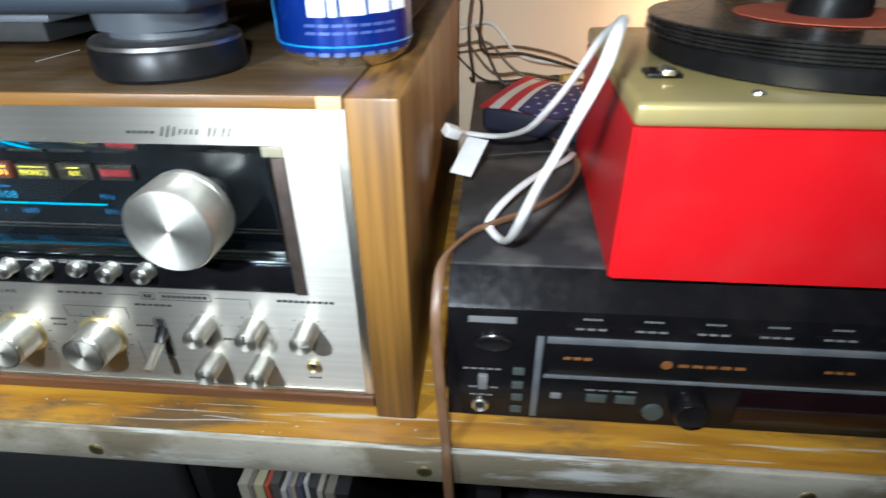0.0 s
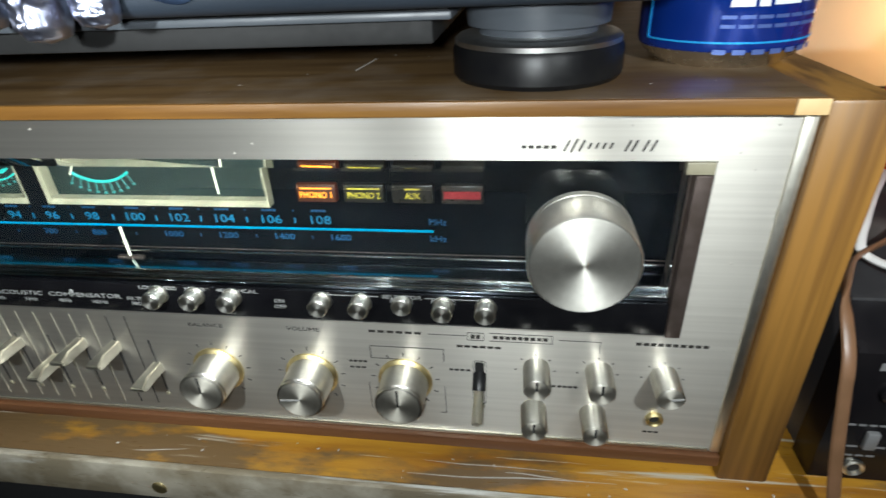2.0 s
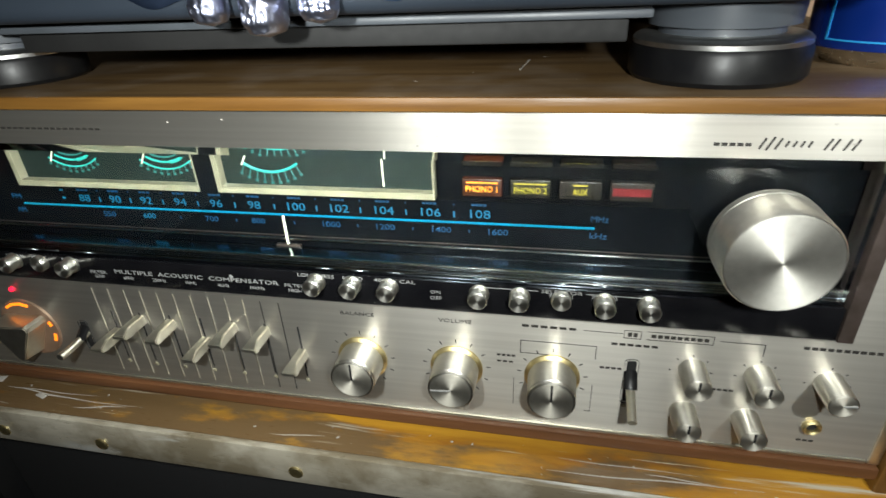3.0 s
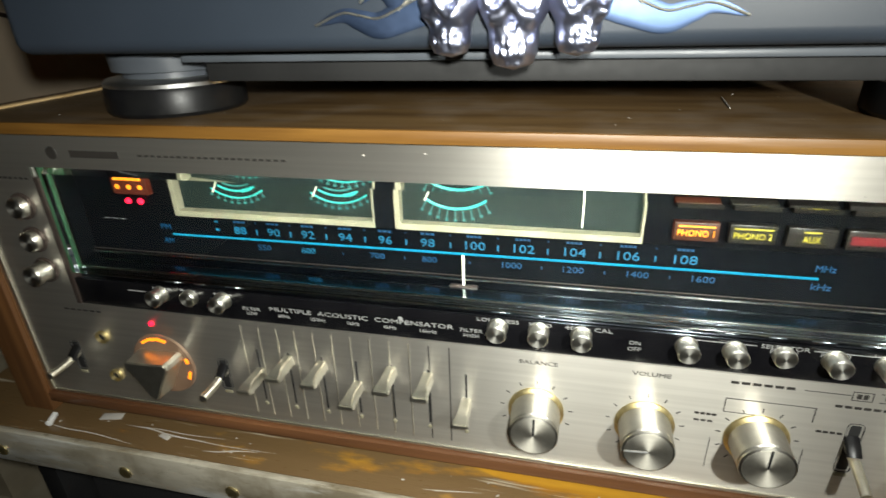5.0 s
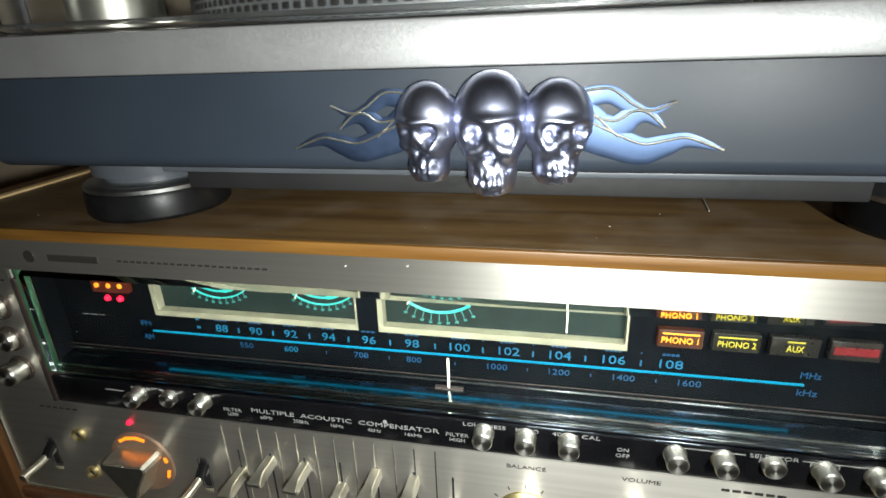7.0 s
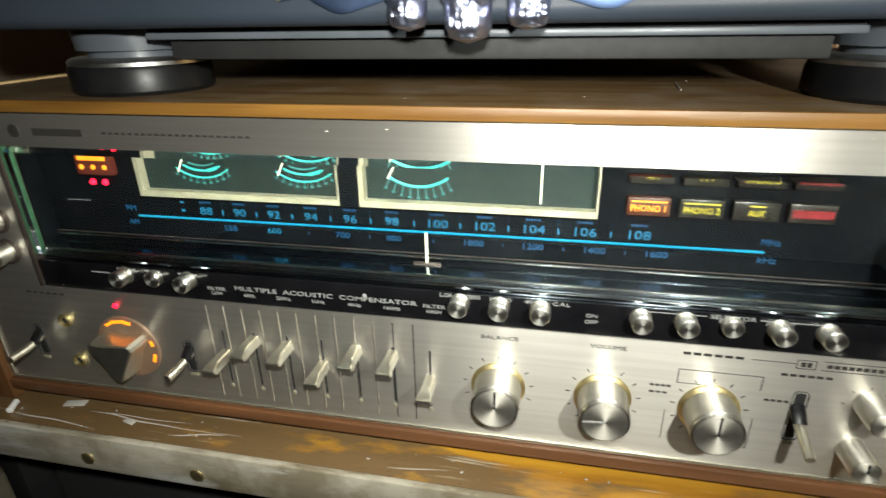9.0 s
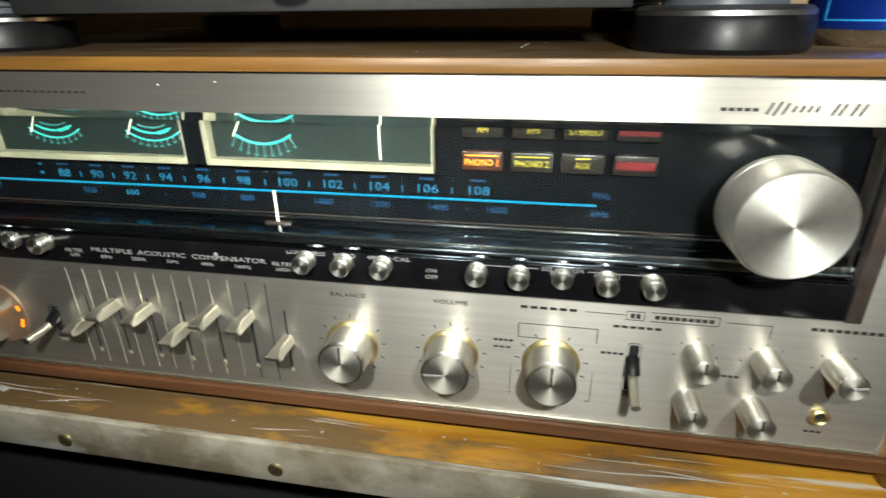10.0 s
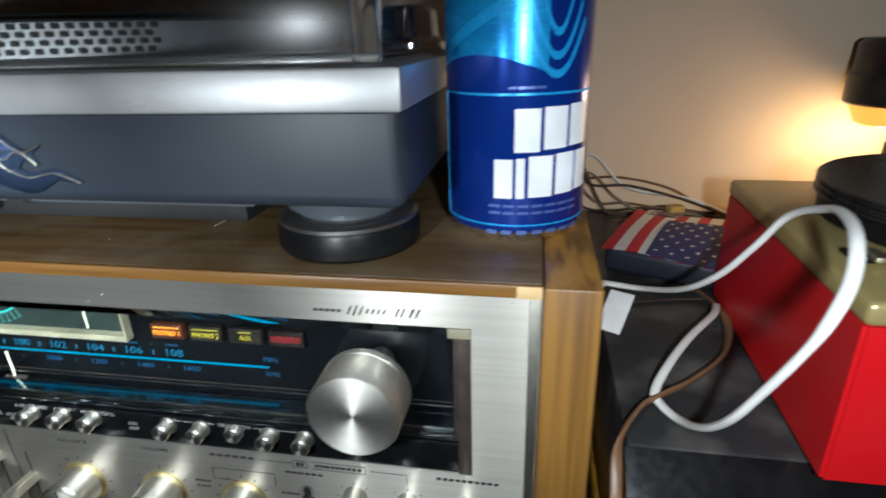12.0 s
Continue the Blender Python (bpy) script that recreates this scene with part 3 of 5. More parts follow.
# the two meter windows
def meter_window(x0, x1, scales, extra):
    z0, z1, t = 0.1415, 0.1667, 0.0026
    body = part("meter", bx(x0 + 0.0005, x1 - 0.0005, 0.0202, 0.0208, z0, z1), METERPLATE, rec, "dark meter plate with teal lit scales")
    bm = bmesh.new()
    for q in ((x0, x1, z0 - 0.0012, z0 + t - 0.0006), (x0, x0 + t, z0 + t - 0.0006, z1), (x1 - 0.0010, x1, z0 + t - 0.0006, z1), (x0 + t, x1 - 0.001, z1 - 0.0016, z1)):
        bmesh.ops.create_cube(bm, size=1.0, matrix=Matrix.LocRotScale(((q[0] + q[1]) / 2, 0.0176, (q[2] + q[3]) / 2), None, (q[1] - q[0], 0.005, q[3] - q[2])))
    part("meter_bezel", bm, IVORY, body, "ivory bezel", smooth=False)
    for cx, needle in scales:
        for rad, half, w, mt in ((0.0300, 33, 0.00045, TEAL), (0.0262, 26, 0.00055, TEAL), (0.0235, 20, 0.00045, TEALDIM)):
            if extra and rad < 0.028:
                continue
            pts = [(cx + rad * 0.92 * math.sin(radians(a)), 0.0200, 0.1805 - rad * math.cos(radians(a))) for a in np.linspace(-half, half, 9)]
            part("scale_arc", tube(pts, w * (1.6 if extra else 1), 6, 3), mt, body)
        if not extra:
            pts = [(cx + 0.0262 * 0.92 * math.sin(radians(a)), 0.0199, 0.1805 - 0.0262 * math.cos(radians(a))) for a in np.linspace(8, 22, 5)]
            part("scale_mark", tube(pts, 0.0010, 6, 3), TEAL, body)
        for a in np.linspace(-30, 30, 9):
            s, c = math.sin(radians(a)), math.cos(radians(a))
            r0, r1 = (0.0302, 0.0345) if extra else (0.0302, 0.0316)
            p = [(cx + r * 0.92 * s, 0.0200, 0.1805 - r * c) for r in (r0, (r0 + r1) / 2, r1)]
            part("scale_tick", tube(p, 0.00028, 5, 2), TEALDIM, body)
            part("scale_dot", bx(-0.0008, 0.0008, -0.0002, 0, -0.0006, 0.0006), TEALDIM, body, at=(cx + (r1 + 0.0013) * 0.92 * s, 0.0201, 0.1805 - (r1 + 0.0013) * c), smooth=False)
        p = [(cx + r * 0.92 * math.sin(radians(needle)), 0.0195, 0.1805 - r * math.cos(radians(needle))) for r in (0.016, 0.024, 0.0312)]
        part("needle", tube(p, 0.0004, 6, 2), POINTER, body, "pale meter needle")
    if extra:
        part("needle", bx(0.0355, 0.0362, 0.0188, 0.0194, 0.1450, 0.1645), POINTER, body, "upright pale meter needle", smooth=False)
    return body


meter_window(-0.1765, -0.0630, ((-0.140, -29), (-0.083, -29)), False)
meter_window(-0.0525, 0.0620, ((-0.0235, -32),), True)
part("meter_divider", bx(-0.0628, -0.0527, 0.015, 0.0205, 0.1405, 0.168), DIAL, rec)

# indicator lenses
for row, (z0, z1, names) in enumerate(((0.1418, 0.1505, ("PHONO 1", "PHONO 2", "AUX", "")), (0.1568, 0.1655, ("AM", "FM", "STEREO", "")))):
    for i, txt in enumerate(names):
        x0 = 0.0748 + 0.0224 * i
        lit = txt == "PHONO 1"
        lens = part("indicator_lens", bx(x0, x0 + 0.0186, 0.0185, 0.0222, z0, z1, 0.0005), AMBER if lit else LENS_OFF, rec, "lit orange indicator lens" if lit else "unlit smoky indicator lens")
        if txt:
            w = {"PHONO 1": 0.0150, "PHONO 2": 0.0150, "AUX": 0.0066, "AM": 0.005, "FM": 0.005, "STEREO": 0.014}[txt]
            words(txt, 0.0042, x0 + 0.0093, 0.0184, z0 + 0.0036, AMBERTEXT if lit else YELLOW, lens, "lettering", width=w, thick=0.0003)
            part("lens_bar", bx(x0 + 0.0093 - w / 2, x0 + 0.0093 + w / 2, 0.0182, 0.0185, z0 + 0.0066, z0 + 0.0072), AMBERTEXT if lit else YELLOW, lens, smooth=False)
        else:
            part("lens_bar", bx(x0 + 0.0012, x0 + 0.0174, 0.0182, 0.0185, z0 + 0.0026, z0 + 0.0062), REDOFF, lens, "dull red lens", smooth=False)
amber = part("indicator_lens", bx(-0.2160, -0.1935, 0.0185, 0.0222, 0.1498, 0.1655, 0.0005), mat("dark_red_lens", (0.06, 0.012, 0.008), emit=(0.5, 0.05, 0.0), power=0.10), rec, "dark red indicator lens with amber letters")
part("lens_bar", bx(-0.2135, -0.1965, 0.0180, 0.0185, 0.1580, 0.1601), AMBERTEXT, amber, smooth=False)
for x in (-0.2122, -0.2048, -0.1978):
    part("lens_dot", lathe([(0, 0.0014), (0.0005, 0.0013)], 12, "y"), AMBERTEXT, amber, at=(x, 0.0184, 0.1542))
for x in (-0.2110, -0.2030):
    part("red_indicator", lathe([(0, 0.0018), (0.0012, 0.0016), (0.0018, 0.0008)], 14, "y"), REDLED, rec, "glowing red indicator dot", at=(x, 0.0222, 0.1448))

# black strip below the glass
strip = part("control_strip", bx(WX0 + 0.0036, WX1 - 0.0068, 0.0006, 0.0030, 0.0862, 0.1028, 0.0002), BLACK, rec, "black control strip with white lettering")
YS = 0.00055
words("MULTIPLE  ACOUSTIC  COMPENSATOR", 0.0036, -0.0720, YS, 0.0950, WHITEPRINT, strip, width=0.100)
for txt, x, z, w in (("FILTER", -0.1330, 0.0938, 0.0105), ("LOW", -0.1330, 0.0910, 0.006), ("60Hz", -0.1140, 0.0912, 0.0066), ("250Hz", -0.0945, 0.0912, 0.0085), ("1kHz", -0.0750, 0.0912, 0.0066),
                     ("4kHz", -0.0550, 0.0912, 0.0070), ("16kHz", -0.0352, 0.0912, 0.0085), ("FILTER", -0.0130, 0.0942, 0.0112), ("HIGH", -0.0130, 0.0912, 0.0075), ("LOUDNESS", 0.0, 0.1013, 0.0200), ("MONO", 0.0200, 0.1013, 0.0105),
                     ("400Hz CAL", 0.0420, 0.1013, 0.0215), ("ON", 0.0628, 0.0965, 0.005), ("OFF", 0.0628, 0.0932, 0.006), ("SELECTOR", 0.1235, 0.1014, 0.0190), ("PHONO 1", 0.1235, 0.0992, 0.0105), ("AM", 0.0850, 0.1002, 0.0042), ("FM", 0.1040, 0.0998, 0.0046),
                     ("PHONO 2", 0.1430, 0.0998, 0.0112), ("AUX", 0.1620, 0.0998, 0.0060)):
    words(txt, 0.0029, x, YS, z, WHITEPRINT, strip, width=w)
for a, b in ((0.0850, 0.1125), (0.1345, 0.1640)):
    part("print_line", bx(a, b, YS - 0.0002, YS, 0.10125, 0.10165), WHITEPRINT, strip, smooth=False)
for txt, x in (("0n", -0.190), ("0b", -0.1835)):
    bars(2, x - 0.003, x + 0.003, 0.1013, 0.0012, YS, WHITEPRINT, strip)
bars(3, -0.1755, -0.1650, 0.1014, 0.0010, YS, WHITEPRINT, strip)
bars(3, -0.1550, -0.1430, 0.1012, 0.0010, YS, WHITEPRINT, strip)
bars(2, -0.210, -0.198, 0.0982, 0.0007, YS, WHITEPRINT, strip, gap=0.05)
part("paint_spot", lathe([(0, 0.0012), (0.0003, 0.0009)], 10, "y"), WHITEPRINT, strip, at=(-0.0490, YS, 0.0972))

push = to_mesh("push_knob", lathe([(0, 0.0050), (0.0012, 0.0050), (0.0014, 0.0043), (0.0050, 0.0043), (0.0052, 0.0047), (0.0074, 0.0047), (0.0080, 0.0042), (0.0080, 0.001)], 28, "y"), SPUN)
short = to_mesh("push_knob", lathe([(0, 0.0046), (0.0036, 0.0046), (0.0042, 0.0041), (0.0042, 0.001)], 28, "y"), SPUN)
for x in (-0.1880, -0.1692, -0.1490, 0.0, 0.0195, 0.0390, 0.0845, 0.1040, 0.1235, 0.1430, 0.1625):
    part("push_knob", short if x in (-0.1692, 0.1235) else push, SPUN, rec, "turned aluminium push button", at=(x, 0.0008, 0.0978))
for z in (0.1460, 0.1262, 0.1072):
    side = part("push_knob", push if z < 0.12 else short, SPUN, rec, "turned aluminium push button", at=(-0.2615, 0.0, z))
    side.scale = (1.3, 1.3, 1.3)
    part("button_ring", lathe([(0, 0.0078), (0.0012, 0.0076), (0.0014, 0.0064)], 24, "y"), BROWNFRAME, rec, at=(-0.2615, 0.0, z))

# tuning knob
tune = part("tuning_knob", lathe([(0.0055, 0.0198), (0.0064, 0.0211), (0.0100, 0.0212), (0.0103, 0.0209), (0.0108, 0.0209), (0.0111, 0.0212), (0.0266, 0.0209), (0.0278, 0.0202), (0.0274, 0.001)], 64, "y"), SPUN, rec, "large turned aluminium tuning knob", at=(0.2005, 0.0005, 0.1376))
part("shaft", lathe([(-0.021, 0.0065), (0.0034, 0.0065)], 32, "y"), DARKCHROME, tune, "dark metal shaft behind the knob")
part("knob_face", lathe([(0.0271, 0.0200), (0.0279, 0.0198), (0.0276, 0.001)], 64, "y"), SPUNFACE, tune)
part("knob_groove", lathe([(0.0024, 0.0150), (0.0057, 0.0150)], 40, "y"), SLOT, tune)


# lower controls
def knob(x, z, r, depth, mark, name, label, collar=0.0):
    k = part(name, lathe([(0, r * 1.02), (depth * 0.86, r * 0.98), (depth * 0.90, r * 0.93), (depth * 0.93, r * 0.975), (depth * 0.985, r * 0.965), (depth, r * 0.90), (depth, 0.0006)], 48, "y"), SPUN, rec, label, at=(x, 0.0, z))
    part("knob_face", lathe([(depth - 0.0004, r * 0.895), (depth + 0.00015, r * 0.885), (depth + 0.00015, 0.0006)], 40, "y"), SPUNEND, k)
    if collar:
        part("knob_collar", lathe([(-0.0005, r * collar), (0.0010, r * collar), (0.0022, r * 1.04), (0.0022, 0.001)], 48, "y"), BRASSY, k, "dull brass collar")
    if mark is not None:
        a = radians(mark)
        part("index_line", bx(-0.0006, 0.0006, -0.0003, 0.0004, 0.0, r * 0.86, 0.0002), SLOT if mark == 0 else WHITEPRINT, k, at=(0, -depth, 0), turn=(0, mark, 0))
    return k


for x, mark in ((0.0200, 0), (0.0720, -95), (0.1215, 0)):
    knob(x, 0.0510, 0.0120, 0.0185, mark, "rotary_knob", "turned aluminium rotary knob", 1.16)
for x, z, mk in ((0.1865, 0.0638, 0), (0.2155, 0.0638, 0), (0.2450, 0.0633, 80), (0.1862, 0.0372, 0), (0.2150, 0.0366, 0)):
    knob(x, z, 0.0062, 0.0155, mk, "small_rotary_knob", "small turned aluminium rotary knob")
for x, r in ((0.0200, 0.0160), (0.0720, 0.0160), (0.1215, 0.0155)):
    for a in range(-140, 141, 28):
        part("print_tick", bx(-0.00025, 0.00025, -0.0002, 0, r, r + 0.0022), PRINT, rec, at=(x, 0, 0.0510), turn=(0, a, 0), smooth=False)
for x, z in ((0.1860, 0.0625), (0.2150, 0.0625), (0.2445, 0.0620)):
    for a in (-90, -45, 0, 45, 90):
        part("print_tick", bx(-0.00025, 0.00025, -0.0002, 0, 0.0088, 0.0098), PRINT, rec, at=(x, 0, z), turn=(0, a, 0), smooth=False)
words("BALANCE", 0.0032, 0.0200, -0.0001, 0.0800, PRINT, rec, width=0.0185)
words("VOLUME", 0.0032, 0.0720, -0.0001, 0.0805, PRINT, rec, width=0.0170)
bars(6, 0.1050, 0.1320, 0.0815, 0.0014, -0.0001, PRINT, rec)
for q in ((0.1050, 0.1054, 0.0645, 0.0725), (0.1416, 0.1420, 0.0645, 0.0725), (0.1050, 0.1420, 0.0722, 0.0725), (0.1050, 0.1190, 0.0645, 0.0648), (0.1416, 0.1419, 0.0300, 0.0480), (0.1390, 0.1417, 0.0300, 0.0303), (0.1020, 0.1023, 0.0300, 0.0480)):
    part("print_line", bx(q[0], q[1], -0.0002, 0, q[2], q[3]), PRINT, rec, smooth=False)
bars(4, 0.0930, 0.1030, 0.0620, 0.0012, -0.0001, PRINT, rec)
bars(3, 0.0930, 0.1020, 0.0580, 0.0010, -0.0001, PRINT, rec)
bars(4, 0.1440, 0.1550, 0.0600, 0.0012, -0.0001, PRINT, rec)
for q in ((0.1350, 0.1530, 0.0812, 0.0815), (0.1535, 0.1615, 0.0788, 0.0791), (0.1535, 0.1615, 0.0832, 0.0835), (0.1535, 0.1538, 0.0790, 0.0833), (0.1612, 0.1615, 0.0790, 0.0833), (0.1640, 0.1930, 0.0788, 0.0791), (0.1640, 0.1930, 0.0834, 0.0837), (0.1930, 0.1933, 0.0788, 0.0837), (0.1960, 0.2150, 0.0812, 0.0815), (0.2148, 0.2151, 0.0750, 0.0813)):
    part("print_line", bx(q[0], q[1], -0.0002, 0, q[2], q[3]), PRINT, rec, smooth=False)
bars(2, 0.1550, 0.1600, 0.0811, 0.0024, -0.0001, PRINT, rec)
bars(9, 0.1655, 0.1915, 0.0812, 0.0018, -0.0001, PRINT, rec)
bars(6, 0.1480, 0.1700, 0.0750, 0.0013, -0.0001, PRINT, rec)
bars(10, 0.2300, 0.2620, 0.0815, 0.0016, -0.0001, PRINT, rec)
bars(5, 0.1940, 0.2070, 0.0530, 0.0012, -0.0001, PRINT, rec)
bars(3, 0.2400, 0.2480, 0.0265, 0.0011, -0.0001, PRINT, rec)
bars(8, -0.2790, -0.2510, 0.1620, 0.0012, -0.0001, PRINT, rec)
bars(6, -0.2600, -0.2330, 0.0815, 0.0011, -0.0001, PRINT, rec)
# maker's mark and model script, as plain shapes
part("maker_badge", lathe([(0, 0.0034), (0.0003, 0.0032)], 24, "y"), PRINT, rec, "dark round maker's mark", at=(-0.2305, 0, 0.1765))
bars(1, -0.2240, -0.1850, 0.1763, 0.0036, -0.0001, PRINT, rec, "maker_mark")
bars(22, -0.1790, -0.0980, 0.1765, 0.0010, -0.0001, PRINT, rec)
bars(5, 0.1760, 0.1900, 0.1740, 0.0013, -0.0001, PRINT, rec)
for i, (mx, mh) in enumerate(((0.1935, 0.0030), (0.1962, 0.0036), (0.1990, 0.0030), (0.2020, 0.0016), (0.2046, 0.0016), (0.2072, 0.0016), (0.2098, 0.0016), (0.2158, 0.0030), (0.2182, 0.0030), (0.2222, 0.0030), (0.2250, 0.0030))):
    part("model_mark", bx(-0.0004, 0.0004, -0.0002, 0, -mh * 0.8, mh * 0.8), PRINT, rec, at=(mx, 0, 0.1745), turn=(0, 24, 0), smooth=False)

# jacks and lamp
for x, z in ((-0.2380, 0.0640), (-0.2370, 0.0360), (0.2445, 0.0360)):
    j = part("jack_socket", lathe([(0, 0.0042), (0.0018, 0.0042), (0.0024, 0.0034), (0.0018, 0.0026), (0.0004, 0.0024)], 24, "y"), BRASSY, rec, "brass jack socket", at=(x, 0, z))
    part("socket_hole", lathe([(0, 0.0024), (0.0006, 0.0023)], 16, "y"), SLOT, j)
part("power_led", lathe([(0, 0.0016), (0.0012, 0.0014), (0.0018, 0.0006)], 14, "y"), REDLED, rec, "glowing red power lamp", at=(-0.2000, 0, 0.0775))

# power selector: lit ring and three-sided knob
ring = part("power_selector", lathe([(0, 0.0205), (0.0012, 0.0200), (0.0016, 0.0180), (0.0016, 0.001)], 48, "y"), AMBERRING, rec, "amber lit ring of the power selector", at=(-0.1985, 0, 0.0500))
for a, w in ((-28, 0.0026), (-8, 0.004), (12, 0.0025), (75, 0.0016), (108, 0.0026)):
    part("ring_mark", bx(-w, w, -0.0022, -0.0014, 0.0168, 0.0184), AMBERTEXT, ring, turn=(0, a, 0), smooth=False)
bm = bmesh.new()
outline = []
for k in range(3):
    for da, rr in ((-60, 0.0098), (-40, 0.0104), (-22, 0.0128), (-8, 0.0166), (0, 0.0174), (8, 0.0166), (22, 0.0128), (40, 0.0104)):
        a = radians(32 + 120 * k + da)
        outline.append((rr * math.cos(a), rr * math.sin(a)))
lo = [bm.verts.new((x * 1.0, -0.0016, z * 1.0)) for x, z in outline]
hi = [bm.verts.new((x * 0.93, -0.0145, z * 0.93)) for x, z in outline]
for i in range(len(lo)):
    j = (i + 1) % len(lo)
    bm.faces.new((lo[i], lo[j], hi[j], hi[i]))
bm.faces.new(hi)
bm.faces.new(lo[::-1])
bmesh.ops.recalc_face_normals(bm, faces=bm.faces[:])
bmesh.ops.bevel(bm, geom=[e for e in bm.edges if all(v in hi for v in e.verts)], offset=0.0006, segments=2, affect="EDGES")
part("selector_grip", bm, SATIN, ring, "three-sided satin aluminium grip")


# toggles: slot plate, lever
def toggle(x, z0, z1, drop):
    plate = part("toggle_switch", bx(x - 0.0033, x + 0.0033, -0.0002, 0.0012, z0, z1, 0.0018, 3), SLOT, rec, "lever switch in a black slot", at=(0, 0, 0))
    zc = (z0 + z1) / 2
    part("lever", tube([(x, 0.002, zc + 0.002), (x, -0.010, zc - drop * 0.4), (x, -0.0215, zc - drop)], 0.0022, 14, 6), SATIN, plate, "satin aluminium lever")
    part("lever_root", tube([(x, 0.001, zc + 0.006), (x, -0.003, zc + 0.003), (x, -0.006, zc)], 0.0032, 10, 4, flat=0.6), RUBBER, plate)
    part("slot_foot", bx(x - 0.0026, x + 0.0026, -0.0009, 0.0, z0 - 0.0026, z0 - 0.0004, 0.0004), IVORY, plate)
    return plate


toggle(-0.2615, 0.0370, 0.0585, 0.0005)
toggle(-0.1585, 0.0370, 0.0585, 0.0005)
toggle(0.1592, 0.0385, 0.0665, 0.0065)

# sliders
cap_bm = bmesh.new()
prof = [(0.0, 0.0030), (0.0060, 0.0031), (0.0125, 0.0031), (0.0150, 0.0042), (0.0185, 0.0046)]
rows = []
for h, w in prof:
    t = 0.0030 if h < 0.014 else (0.0022 if h < 0.017 else 0.0012)
    rows.append([cap_bm.verts.new(p) for p in ((-w, -h, -t), (w, -h, -t), (w * 0.8, -h, t), (-w * 0.8, -h, t))])
for a, b in zip(rows, rows[1:]):
    for i in range(4):
        cap_bm.faces.new((a[i], a[(i + 1) % 4], b[(i + 1) % 4], b[i]))
cap_bm.faces.new(rows[-1])
bmesh.ops.recalc_face_normals(cap_bm, faces=cap_bm.faces[:])
bmesh.ops.bevel(cap_bm, geom=cap_bm.edges[:], offset=0.0005, segments=2, affect="EDGES")
cap = to_mesh("slider_cap", cap_bm, SATIN)
for x, z in ((-0.1345, 0.0525), (-0.1155, 0.0635), (-0.0957, 0.0625), (-0.0757, 0.0520), (-0.0559, 0.0645), (-0.0359, 0.0635), (-0.0158, 0.0500)):
    sl = part("slider", bx(x - 0.0009, x + 0.0009, -0.0002, 0.001, 0.0325, 0.0685, 0.0008), SLOT, rec, "upright slot of a tone slider")
    part("slider_cap", cap, SATIN, sl, "satin aluminium slider cap", at=(x, 0.0, z))
    part("slot_foot", bx(x - 0.0011, x + 0.0011, -0.0008, 0, 0.0295, 0.0318, 0.0004), IVORY, sl)
for i in range(12):
    x = -0.1420 + 0.0107 * i
    part("print_line", bx(x - 0.00028, x + 0.00028, -0.0003, 0, 0.0225, 0.0830), PRINT if i in (11, 10) else SATIN, rec, smooth=False)

# lint on the cabinet and face
bm = bmesh.new()
rng = random.Random(11)
for i in range(34):
    s = rng.uniform(0.00012, 0.0003)
    x, y = rng.uniform(-0.27, 0.27), rng.uniform(0.0, 0.10)
    bmesh.ops.create_icosphere(bm, subdivisions=1, radius=s, matrix=Matrix.LocRotScale((x, y, TOP + s * 0.3), Euler((0, 0, rng.uniform(0, 3))), (rng.uniform(1, 4), 1, 0.5)))
for i in range(9):
    s = rng.uniform(0.0003, 0.0006)
    bmesh.ops.create_icosphere(bm, subdivisions=1, radius=s, matrix=Matrix.LocRotScale((rng.uniform(-0.27, 0.27), -0.0002, rng.uniform(0.170, 0.184)), None, (1.4, 0.5, 1)))
for x, z in ((0.262, 0.1655), (0.2555, 0.172), (0.262, 0.125), (0.268, 0.08)):
    bmesh.ops.create_icosphere(bm, subdivisions=1, radius=0.00055, matrix=Matrix.LocRotScale((x, -0.0003, z), None, (1, 0.5, 1)))
for x0, y0, x1, y1 in ((0.098, 0.055, 0.101, 0.085),):
    tube([(x0, y0, TOP + 0.0003), ((x0 + x1) / 2, (y0 + y1) / 2, TOP + 0.0003), (x1, y1, TOP + 0.0003)], 0.0003, 6, 3, bm=bm)
solid("lint", bm, DUSTSPECK, "specks of lint and pale dust on the receiver", "lint", kind="stuff")


# ---- the turntable on the receiver ----
tt = thing("turntable", "grey turntable with silver deck and clear dust cover", "turntable", (0, 0, 0))
Y0, Y1, HW = -0.0075, 0.345, 0.2242
bm = bx(-HW, HW, Y0, Y1, 0.2238, 0.2618)
bmesh.ops.bevel(bm, geom=[e for e in bm.edges if e.verts[0].co.z < 0.25 or e.verts[1].co.z < 0.25], offset=0.006, segments=4, affect="EDGES", profile=0.5)
part("plinth", flatten(bm), GREYBODY, tt, "dark grey satin plastic plinth")
part("deck", bx(-HW - 0.0006, HW + 0.0006, Y0 - 0.0008, Y1, 0.2620, 0.2785, 0.0014), DECKSILVER, tt, "silver painted deck")
part("base_plate", bx(-0.150, 0.150, 0.010, 0.33, 0.2186, 0.2218, 0.0008), PALEGREY, tt)
# black slabs put in for the dark gap above and the shadow below the plate
part("base_gap_fill", bx(-0.149, 0.149, 0.0112, 0.329, 0.2219, 0.2237), SLOT, tt)
part("base_shade_block", bx(-0.142, 0.142, 0.016, 0.32, 0.2095, 0.2185, 0.001), SLOT, tt)
pad = to_mesh("pad", lathe([(0, 0.0340), (0.0020, 0.0355), (0.0120, 0.0355), (0.0140, 0.0345), (0.0140, 0.01)], 48), RUBBER)
